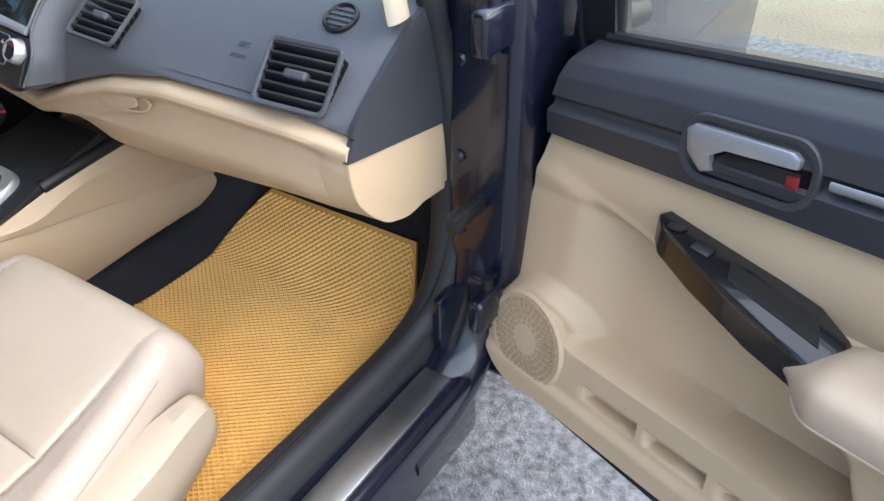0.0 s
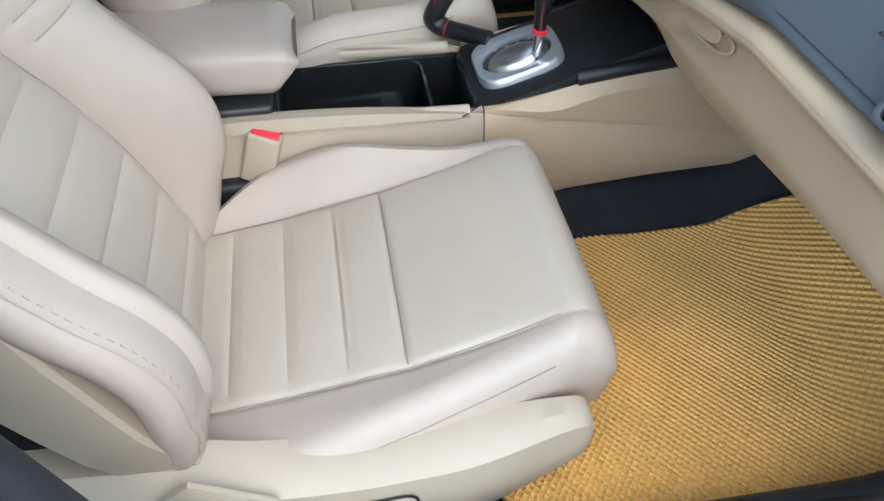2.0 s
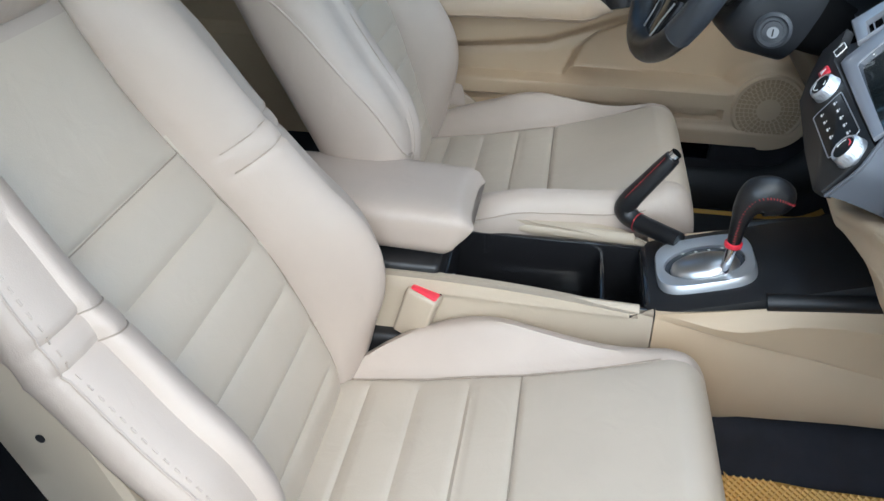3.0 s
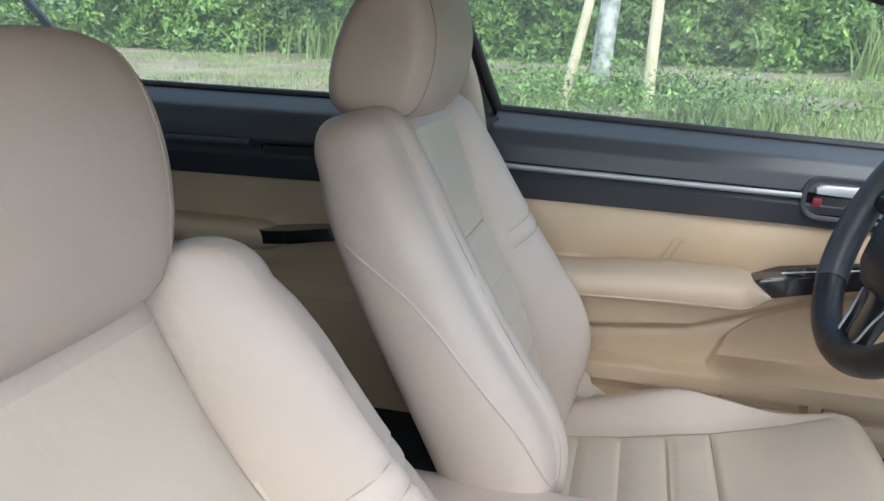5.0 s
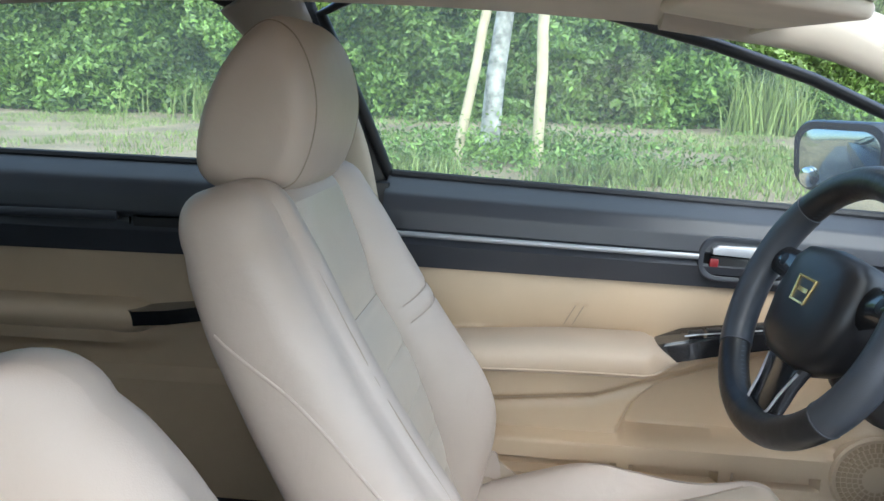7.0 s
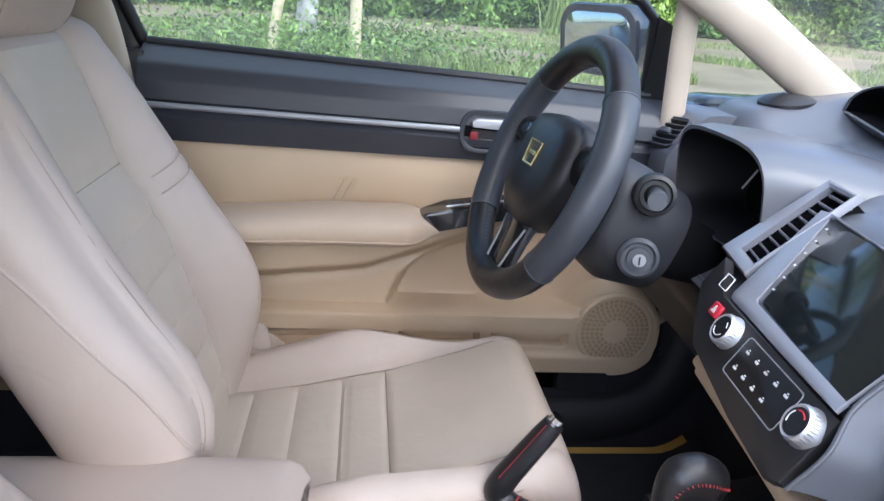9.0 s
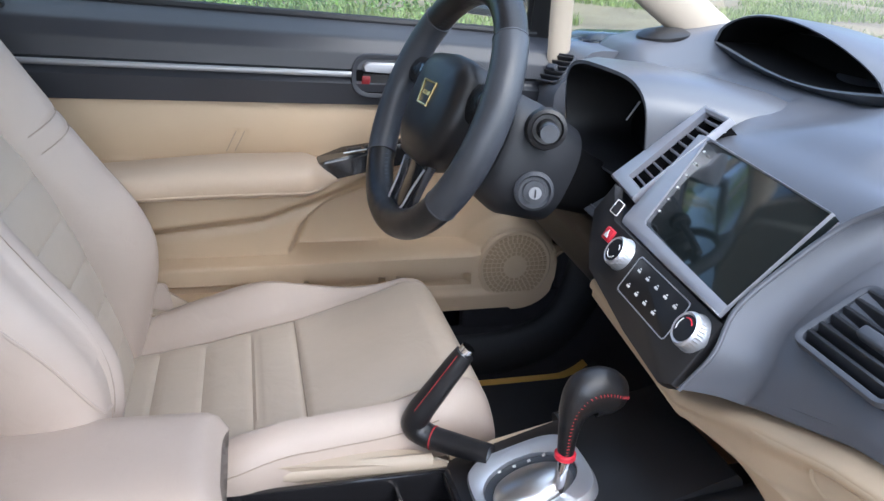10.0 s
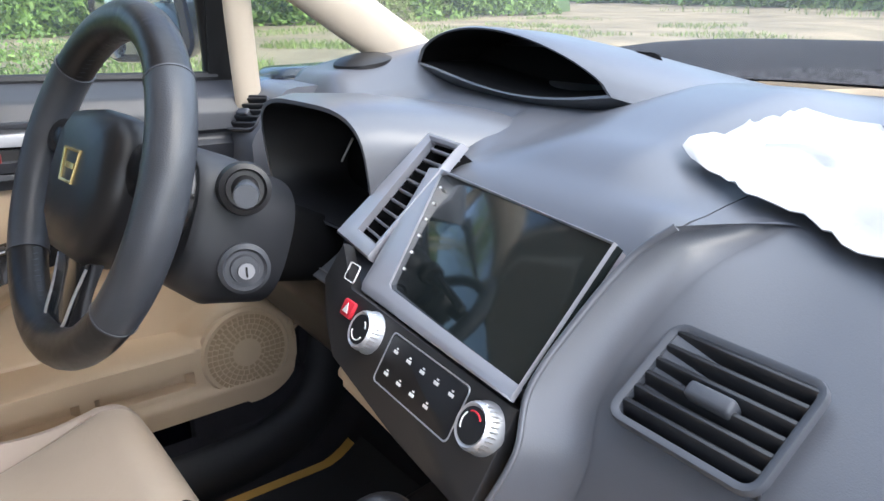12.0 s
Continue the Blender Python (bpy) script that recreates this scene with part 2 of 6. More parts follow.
def plate(outline, m, thick, bevel=0.0015):
    """A flat body from an outline in the x-y plane of m, with a softened front edge, thick along m's z."""
    c = np.mean(outline, axis=0)
    loops = []
    size = max(np.ptp(np.array(outline), axis=0)) / 2
    for s, h in ((1, 0), (1, thick - bevel), (1 - 0.3 * bevel / size, thick - 0.3 * bevel), (1 - bevel / size, thick)):
        loops.append([tuple(m @ Vector((c[0] + (x - c[0]) * s, c[1] + (y - c[1]) * s, h))) for x, y in outline])
    return loft(loops)


def ring(outer, inner, m, thick, depth=0.0):
    """A frame between two outlines of equal length, thick along m's z; its inner wall goes down to -depth."""
    def at(line, h):
        return [tuple(m @ Vector((x, y, h))) for x, y in line]
    mid = [((a + c) / 2, (b + d) / 2) for (a, b), (c, d) in zip(outer, inner)]
    near = [(a * 0.85 + c * 0.15, b * 0.85 + d * 0.15) for (a, b), (c, d) in zip(outer, inner)]
    return loft([at(outer, 0), at(outer, thick * 0.6), at(near, thick), at(mid, thick), at(inner, thick * 0.7), at(inner, -depth)], (False, False))


def plane_at(origin, xdir, ydir):
    """A pose whose x and y axes lie along the given ways."""
    x = Vector(xdir).normalized()
    z = x.cross(Vector(ydir)).normalized()
    y = z.cross(x)
    m = Matrix((x, y, z)).transposed().to_4x4()
    m.translation = origin
    return m


def part(name, data, material, parent=None, label="", smooth=40):
    """One mesh object, under a thing or a part where a parent is given."""
    mesh = bpy.data.meshes.new(name)
    mesh.from_pydata([tuple(p) for p in data[0]], [], data[1])
    bm = bmesh.new()
    bm.from_mesh(mesh)
    bmesh.ops.recalc_face_normals(bm, faces=bm.faces[:])
    for f in bm.faces:
        f.smooth = True
    for e in bm.edges:
        if len(e.link_faces) == 2 and e.calc_face_angle(0) > radians(smooth):
            e.smooth = False
    bm.to_mesh(mesh)
    bm.free()
    mesh.materials.append(material)
    ob = new(name, mesh)
    if parent:
        ob.parent = parent
    if label:
        ob["label"] = label
    return ob


def thing(name, label, category, group="", kind=""):
    return tagged(new(name), label, category, group, kind)


def step(a, b, x):
    t = min(max((x - a) / (b - a), 0.0), 1.0)
    return t * t * (3 - 2 * t)


def dip(d, width, depth):
    return -depth * math.exp(-(d / width) ** 2)


def lerp(xs, ys, x):
    return float(np.interp(x, xs, ys))


def curve(xs, ys, x):
    """A smooth line through the knots (xs rising)."""
    xs, ys = np.array(xs, float), np.array(ys, float)
    x = min(max(x, xs[0]), xs[-1])
    i = min(max(int(np.searchsorted(xs, x)) - 1, 0), len(xs) - 2)
    g = np.gradient(ys, xs)
    h = xs[i + 1] - xs[i]
    t = (x - xs[i]) / h
    return float((2 * t ** 3 - 3 * t ** 2 + 1) * ys[i] + (t ** 3 - 2 * t ** 2 + t) * h * g[i] + (3 * t ** 2 - 2 * t ** 3) * ys[i + 1] + (t ** 3 - t ** 2) * h * g[i + 1])


def smooth_path(points, n=8):
    """A Catmull-Rom curve through the points."""
    p = [Vector(q) for q in points]
    p = [2 * p[0] - p[1]] + p + [2 * p[-1] - p[-2]]
    out = []
    for i in range(1, len(p) - 2):
        for k in range(n):
            t = k / n
            out.append(0.5 * (2 * p[i] + (p[i + 1] - p[i - 1]) * t + (2 * p[i - 1] - 5 * p[i] + 4 * p[i + 1] - p[i + 2]) * t * t + (3 * p[i] - p[i - 1] - 3 * p[i + 1] + p[i + 2]) * t ** 3))
    return out + [p[-2]]


# ---- outdoors ----
def ground_height(x, y):
    """Level round the car, rising to a low bank beyond the driver's side."""
    bank = 0.68 * step(-1.6, -4.4, x) if x < -1.6 else 0.0
    bank += 0.03 * max(-4.5 - x, 0) if x < -4.5 else 0.0
    ahead = 0.35 * step(4.0, 10.0, y)
    return max(bank, ahead) + 0.03 * noise.noise(Vector((x * 0.7, y * 0.7, 0))) * step(1.5, 5.0, abs(x) + max(y - 2, 0))


xs = list(np.r_[-400, -120, -40, -20, np.arange(-14, 6.1, 0.5), 10, 20, 40, 120, 400])
ys = list(np.r_[-400, -120, -40, -20, np.arange(-12, 16.1, 0.5), 25, 40, 120, 400])
tagged(part("ground", grid(lambda x, y: (x, y, ground_height(x, y)), xs, ys), EARTH), "bare brown soil and worn grass verge", "ground", kind="structure")
tagged(part("pavement", slab(lambda x, y: (x, y, 0.012 + 0.034 * step(1.8, 4.5, x + max(-2 - y, 0)) + 0.004 * noise.noise(Vector((x * 9, y * 9, 0)))), list(np.r_[np.arange(-1.5, 3.01, 0.1), np.arange(3.5, 18.1, 0.5)]), list(np.r_[np.arange(-9.0, -2.0, 0.5), np.arange(-2.0, 3.51, 0.1)]), -0.03), ASPHALT), "pale grey gravelly asphalt beside the car", "pavement", kind="structure")


tagged(part("pavement", slab(lambda x, y: (x, y, ground_height(x, y) + 0.014), list(np.linspace(1.6, 20, 24)), list(np.linspace(3.52, 24, 26)), -0.03), ASPHALT), "pale grey gravelly asphalt ahead of the open door", "pavement", kind="structure")


def blades(count, region, height, width, seed, lean=0.35):
    """Narrow bent blades over a stretch of ground."""
    rng = np.random.default_rng(seed)
    x0, x1, y0, y1 = region
    verts, faces = [], []
    for _ in range(count):
        x, y = rng.uniform(x0, x1), rng.uniform(y0, y1)
        if noise.noise(Vector((x * 0.8, y * 0.8, 3))) < 0.02:
            continue
        a, h = rng.uniform(0, 2 * math.pi), height * rng.uniform(0.4, 1.2)
        z, dx, dy = ground_height(x, y) - 0.01, math.cos(a), math.sin(a)
        bx, by = rng.normal(0, lean) * h, rng.normal(0, lean) * h
        w = width * rng.uniform(0.6, 1.3)
        o = len(verts)
        verts += [(x - w * dx, y - w * dy, z), (x + w * dx, y + w * dy, z), (x + 0.4 * bx + 0.7 * w * dx, y + 0.4 * by + 0.7 * w * dy, z + 0.6 * h), (x + 0.4 * bx - 0.7 * w * dx, y + 0.4 * by - 0.7 * w * dy, z + 0.6 * h), (x + bx, y + by, z + h)]
        faces += [(o, o + 1, o + 2, o + 3), (o + 3, o + 2, o + 4)]
    return verts, faces


def leaves(count, place, size, seed):
    """Leaves, each a narrow blade of four corners, about points given by place(rng)."""
    rng = np.random.default_rng(seed)
    c = np.array([place(rng) for _ in range(count)])
    u = rng.normal(size=(count, 3))
    u /= np.linalg.norm(u, axis=1, keepdims=True)
    v = np.cross(u, rng.normal(size=(count, 3)))
    v /= np.linalg.norm(v, axis=1, keepdims=True)
    k = size * rng.uniform(0.5, 1.3, (count, 1))
    verts = np.stack([c - u * k, c + v * k * 0.42, c + u * k, c - v * k * 0.42], axis=1).reshape(-1, 3)
    return verts.tolist(), np.arange(4 * count).reshape(-1, 4).tolist()


def raw(name, data, material, parent=None):
    """A mesh of loose leaves or blades, left as it is."""
    mesh = bpy.data.meshes.new(name)
    mesh.from_pydata(data[0], [], data[1])
    mesh.materials.append(material)
    ob = new(name, mesh)
    if parent:
        ob.parent = parent
    return ob


tagged(raw("grass", join(blades(60000, (-9.2, -3.0, -11, 9), 0.06, 0.005, 1), blades(26000, (-6.6, -3.2, -2.5, 6), 0.08, 0.005, 3), blades(5000, (-5.4, -4.1, -1.4, 1.0), 0.14, 0.006, 2), blades(900, (-9.0, -8.3, 1.4, 3.2), 0.7, 0.010, 4, 0.22), blades(500, (-9.0, -8.4, -5.0, -3.4), 0.5, 0.010, 6, 0.25), blades(1500, (-9, 6, 12, 15), 0.14, 0.008, 5)), GRASS), "patchy green verge grass growing on soil", "grass", kind="stuff")
tagged(raw("weeds", leaves(9000, lambda g: (lambda x, y: (x, y, ground_height(x, y) + abs(g.normal(0, 0.13))))(g.normal(-5.0, 0.45), g.normal(-0.1, 0.75)), 0.022, 7), LEAF), "low leafy weeds growing round the young tree", "weeds", kind="stuff")


def hedge_point(g):
    y = g.uniform(-17, 10)
    top = 2.3 + 0.5 * noise.noise(Vector((y * 0.6, 0, 1))) + 0.25 * noise.noise(Vector((y * 2.1, 5, 1)))
    h = top * g.uniform(0, 1) ** 0.8
    bulge = 0.75 * noise.noise(Vector((y * 0.9, h * 1.1, 4))) + 0.45 * noise.noise(Vector((y * 2.4, h * 2.4, 9))) + 0.16 * noise.noise(Vector((y * 6.0, h * 6.0, 2)))
    x = -9.3 + 1.0 * bulge - 0.22 * h - abs(g.normal(0, 0.10))
    return x, y, ground_height(-9, y) + h


def front_hedge_point(g):
    x = g.uniform(-14, 12)
    h = 2.4 * g.uniform(0, 1) ** 0.8
    b = 0.5 * noise.noise(Vector((x * 0.9, h * 1.1, 14))) + 0.25 * noise.noise(Vector((x * 2.6, h * 2.6, 19)))
    return x, 15.0 + b + 0.2 * h + abs(g.normal(0, 0.12)), ground_height(x, 14) + h


hedge = tagged(raw("hedge", leaves(150000, hedge_point, 0.058, 11), LEAF), "dense leafy green hedge along the grass verge", "hedge", kind="stuff")
tagged(raw("hedge", leaves(26000, front_hedge_point, 0.10, 12), LEAF), "far green hedge beyond the bare earth", "hedge", kind="stuff")
# dark sheets behind the leaves stand in for shade deep in the hedges
tagged(part("hedge_shade_sheet", grid(lambda y, h: (-10.05 - 0.22 * h + 0.3 * noise.noise(Vector((y * 0.9, h * 1.1, 4))), y, 0.6 + h), list(np.arange(-18, 11, 0.4)), list(np.arange(0, 3.3, 0.3))), LEAFSHADED), "dark sheet inside the hedge, painted as its shade", "hedge", kind="stuff")
tagged(part("hedge_shade_sheet", grid(lambda x, h: (x, 15.5 + 0.3 * noise.noise(Vector((x * 0.9, h * 1.1, 14))), 0.2 + h), list(np.arange(-16, 14, 0.5)), list(np.arange(0, 3.0, 0.3))), LEAFSHADED), "dark sheet inside the far hedge, painted as its shade", "hedge", kind="stuff")

tree = thing("tree", "young tree with mottled pale bark standing between stakes", "tree")
trunk_path = smooth_path([(-5.05, -0.20, 0.68), (-5.05, -0.16, 1.3), (-5.07, -0.08, 2.0), (-5.06, 0.0, 2.8), (-5.05, 0.02, 3.6)], 6)
part("trunk", tube(trunk_path, list(np.linspace(0.078, 0.045, len(trunk_path))), 14), BARK, tree)
for k in range(7):
    a, z0 = 2.4 * k, 2.5 + 0.17 * k
    part("limb", tube([(-5.06, -0.02, z0), (-5.06 + 0.35 * math.cos(a), -0.02 + 0.35 * math.sin(a), z0 + 0.35), (-5.06 + 0.8 * math.cos(a), -0.02 + 0.8 * math.sin(a), z0 + 0.6)], [0.022, 0.014, 0.006], 8), BARK, tree)
raw("crown", leaves(3500, lambda g: tuple(np.array((-5.06, 0, 3.55)) + g.normal(0, 1, 3) * (0.55, 0.55, 0.4)), 0.05, 21), LEAF, tree)


def prop_stake(foot, top, radius):
    st = thing("stake", "straight peeled wooden stake holding the young tree", "stake", "tree stakes")
    path = [Vector(foot).lerp(Vector(top), k / 8) + Vector((0.006 * math.sin(3 * k), 0.006 * math.cos(2.3 * k), 0)) for k in range(9)]
    part("pole", tube(path, list(np.linspace(radius, radius * 0.9, 9)), 12), STAKE, st)


prop_stake((-4.72, 0.165, 0.62), (-4.95, 0.17, 2.6), 0.042)
prop_stake((-4.75, -0.42, 0.62), (-4.95, -0.08, 2.6), 0.036)

# ---- car shell ----
shell = thing("car_shell", "dark navy saloon car body with its passenger door open", "car body")
for side in (1, -1):
    # sill with seal and scuff plate
    part("sill", join(box(side * 0.717 - 0.057, side * 0.717 + 0.057, -1.3, 0.80, 0.24, 0.380, 0.02, 4)), NAVY, shell)
    seal = smooth_path([(side * 0.672, -0.02, 0.425), (side * 0.672, 0.35, 0.42), (side * 0.676, 0.64, 0.42), (side * 0.684, 0.765, 0.440), (side * 0.694, 0.83, 0.50), (side * 0.696, 0.858, 0.62), (side * 0.690, 0.848, 0.80), (side * 0.678, 0.795, 0.98), (side * 0.655, 0.66, 1.13), (side * 0.62, 0.40, 1.27), (side * 0.60, 0.10, 1.325)], 8)
    if side > 0:
        part("door_seal", tube(seal, 0.014, 10, flat=1.2), RUBBER, shell, "black rubber weather seal")
    part("sill_trim", tube(smooth_path([(side * 0.650, -0.05, 0.368), (side * 0.650, 0.30, 0.368), (side * 0.656, 0.64, 0.368), (side * 0.662, 0.765, 0.382), (side * 0.670, 0.840, 0.43), (side * 0.676, 0.880, 0.52), (side * 0.678, 0.895, 0.66)], 8), 0.036, 18, flat=1.5, up=(1, 0, 0)), RUBBER, shell, "black plastic sill trim")
    part("hinge_pillar", join(box(side * 0.75 - 0.065, side * 0.75 + 0.055, 0.835, 1.0, 0.32, 1.0, 0.025, 4)), NAVY, shell)
    pb = smooth_path([(side * 0.738, 0.06, 0.38), (side * 0.738, -0.02, 0.65), (side * 0.738, -0.09, 0.88), (side * 0.725, -0.155, 1.08), (side * 0.68, -0.27, 1.33)], 6)
    sb = smooth_path([(side * 0.695, 0.105, 0.42), (side * 0.70, 0.047, 0.60), (side * 0.70, -0.020, 0.85), (side * 0.695, -0.100, 1.05), (side * 0.655, -0.19, 1.31)], 8)
    if side > 0:
        part("door_pillar", tube(pb, 0.070, 14, flat=0.6, up=(0, 1, 0)), NAVY, shell)
        part("door_seal", tube(sb, 0.02, 10), RUBBER, shell, "black rubber weather seal")
    else:
        part("door_pillar", tube(smooth_path([(-0.728, -0.150, 0.90), (-0.728, -0.180, 1.04), (-0.690, -0.243, 1.17), (-0.640, -0.290, 1.32)], 6), [0.052] * 19, 14, flat=0.3, up=(0, 1, 0)), BLACK, shell, "black pillar between the doors")
        part("pillar_cover", box(-0.705, -0.678, -0.228, -0.118, 0.40, 1.03, 0.006, 2), BLACK, shell, "black cover between the doors")
        part("kick_panel", join(box(-0.695, -0.664, 0.62, 1.10, 0.34, 0.505, 0.008, 2)), CARPET, shell, "carpeted kick panel")
        part("kick_panel", join(box(-0.697, -0.668, 0.815, 1.10, 0.50, 0.84, 0.008, 2)), CARPET, shell, "carpeted kick panel")
    part("fender", slab(lambda u, v: (side * (0.80 + 0.05 * math.sin(math.pi * v)), 0.95 + u, 0.30 + 0.68 * v), list(np.linspace(0, 0.9, 12)), list(np.linspace(0, 1, 10)), 0.01), NAVY, shell)
part("sill_rise", tube(smooth_path([(0.722, 0.62, 0.322), (0.722, 0.74, 0.330), (0.724, 0.815, 0.375), (0.728, 0.862, 0.47), (0.735, 0.888, 0.60)], 8), 0.056, 18, flat=0.85, up=(1, 0, 0)), NAVY, shell, "glossy navy curve of the door opening")
part("scuff_plate", join(box(0.703, 0.752, -0.05, 0.748, 0.379, 0.3875, 0.003, 2)), STEEL, shell, "scuffed bright metal sill plate")
part("bonnet", slab(lambda u, v: (u, 1.42 + v, 0.985 - 0.10 * (v / 0.9) ** 2 - 0.05 * (u / 0.75) ** 2 + 0.02 * step(0, 0.15, v)), list(np.linspace(-0.76, 0.76, 24)), list(np.linspace(0, 0.95, 14)), -0.012), NAVY, shell)
part("cowl", slab(lambda u, v: (u, 1.335 + v, 0.985 + 0.048 * math.sin(math.pi * min(v / 0.16, 1)) ** 0.7 - 0.10 * (u / 0.75) ** 4), list(np.linspace(-0.74, 0.74, 20)), list(np.linspace(0, 0.16, 10)), -0.01), MATTE, shell)
part("firewall", box(-0.72, 0.72, 1.10, 1.14, 0.25, 0.97, 0.01, 2), CARPET, shell)
# dark wall added across the rear to cut the light in the cabin
part("added_rear_wall", box(-0.72, 0.72, -1.22, -1.18, 0.25, 1.04, 0.01, 2), CARPET, shell)
part("outer_roof", slab(lambda u, v: (u, v, 1.405 - 0.07 * (u / 0.62) ** 4 - 0.05 * ((v + 0.35) / 0.85) ** 2 * (1 if v > -0.35 else 0.8)), list(np.linspace(-0.62, 0.62, 25)), list(np.linspace(-1.25, 0.47, 25)), 0.012), NAVY, shell)

# carpet floor, one moulded sheet with the tunnel covered by the console
def floor_z(x, y):
    z = 0.325 + 0.14 * step(0.80, 1.02, y) + 0.40 * step(0.98, 1.12, y)
    z += 0.075 * step(0.17, 0.09, abs(x)) if y > 0.4 else 0.05 * step(0.15, 0.09, abs(x))
    return z + 0.11 * step(0.615, 0.665, abs(x))


tagged(part("floor", slab(lambda x, y: (x, y, floor_z(x, y)), list(np.linspace(-0.67, 0.67, 90)), list(np.linspace(-1.7, 1.12, 90)), -0.02), CARPET), "charcoal carpet on the car floor", "floor", kind="structure")

def liner(u, v):
    return (u, v, 1.365 - 0.05 * (abs(u) / 0.60) ** 5 - 0.05 * ((v + 0.35) / 0.85) ** 2 * (1 if v > -0.35 else 0.8))


tagged(part("ceiling", slab(liner, list(np.linspace(-0.60, 0.60, 41)), list(np.linspace(-1.25, 0.47, 41)), 0.012), HEADLINER), "beige cloth headliner under the car roof", "ceiling", kind="structure")
visor = thing("sun_visor", "folded beige sun visor against the headliner", "sun visor", "sun visors")
part("flap", moved(box(-0.17, 0.17, -0.075, 0.075, -0.009, 0.009, 0.008, 4), pose(-0.36, 0.36, 1.285, -9, 3, 0)), HEADLINER, visor)
part("rod", tube([(-0.56, 0.42, 1.275), (-0.19, 0.43, 1.278)], 0.005, 8), PILLAR, visor)
copy_thing(visor, pose(0.72, 0, 0))

for side in (1, -1):
    ap = smooth_path([(side * 0.575, 0.30, 1.318), (side * 0.59, 0.55, 1.278), (side * 0.605, 0.77, 1.178), (side * 0.625, 0.95, 1.068), (side * 0.645, 1.12, 0.965)], 8)
    tagged(part("pillar_trim", tube(ap, [0.041] * len(ap), 18, flat=0.6, up=(0, 0.5, 1)), PILLAR), "beige moulded trim on the windscreen pillar", "pillar trim", "pillar trims", "structure")
    tagged(part("pillar_trim", tube(smooth_path([(side * 0.612, 0.745, 1.172), (side * 0.645, 0.757, 1.08), (side * 0.668, 0.770, 0.92)], 6), 0.021, 12, flat=0.5, up=(0, 1, 0)), PILLAR), "beige bar behind the small front side window", "pillar trim", "pillar trims", "structure")
    if side < 0:
        part("dash_end_cover", loft([[(x, y, z) for y, z in ((1.16, 0.86), (1.16, 0.984), (0.81, 0.984), (0.793, 0.981), (0.778, 0.970), (0.738, 0.921), (0.733, 0.910), (0.733, 0.86))] for x in (-0.735, -0.582)]), DASH, shell, "slate cover at the foot of the pillar")
    bp = smooth_path([(side * 0.676, -0.150, 0.93), (side * 0.666, -0.195, 1.10), (side * 0.635, -0.275, 1.25), (side * 0.60, -0.318, 1.33)], 8)
    tagged(part("pillar_trim", tube(bp, list(np.interp(np.linspace(0, 1, len(bp)), [0, 0.4, 1], [0.026, 0.040, 0.066])), 16, flat=0.45, up=(0, 1, 0)), PILLAR), "beige trim on the pillar between the doors", "pillar trim", "pillar trims", "structure")
    tagged(part("pillar_trim", tube(smooth_path([(side * 0.68, -1.36, 1.0), (side * 0.66, -1.42, 1.16), (side * 0.58, -1.46, 1.31)], 8), 0.07, 14, flat=0.4, up=(0, 1, 0)), PILLAR), "beige trim on the rear window pillar", "pillar trim", "pillar trims", "structure")
    q = [(side * 0.67, 0.775, 0.99), (side * 0.665, 0.775, 1.14), (side * 0.67, 1.04, 0.99)]
    w = part("window_front_quarter", (q, [(0, 1, 2)]), PANE)
    tagged(w, "small triangular fixed side window", "window", kind="structure").visible_shadow = False
ws = part("windscreen", grid(lambda u, v: (u * (0.66 - 0.07 * v), 1.32 - 0.84 * v - 0.12 * u * u * (1 - v), 0.985 + 0.345 * v - 0.02 * u * u), list(np.linspace(-1, 1, 13)), list(np.linspace(0, 1, 9))), WINDSCREEN)
tagged(ws, "clear curved windscreen over the dashboard", "windscreen", kind="structure").visible_shadow = False
# unseen pane, dark so that less light enters from behind
rw = part("rear_window", grid(lambda u, v: (u * (0.62 - 0.07 * v), -1.78 + 0.55 * v, 1.0 + 0.31 * v), list(np.linspace(-1, 1, 7)), list(np.linspace(0, 1, 5))), DIMGLASS)
tagged(rw, "unseen sloping rear window, darkened to dim the rear cabin", "window", kind="structure")


# ---- front seats ----
BACK_H = (-0.03, 0.02, 0.05, 0.10, 0.16, 0.21, 0.28, 0.34, 0.40, 0.45, 0.50, 0.56, 0.62)


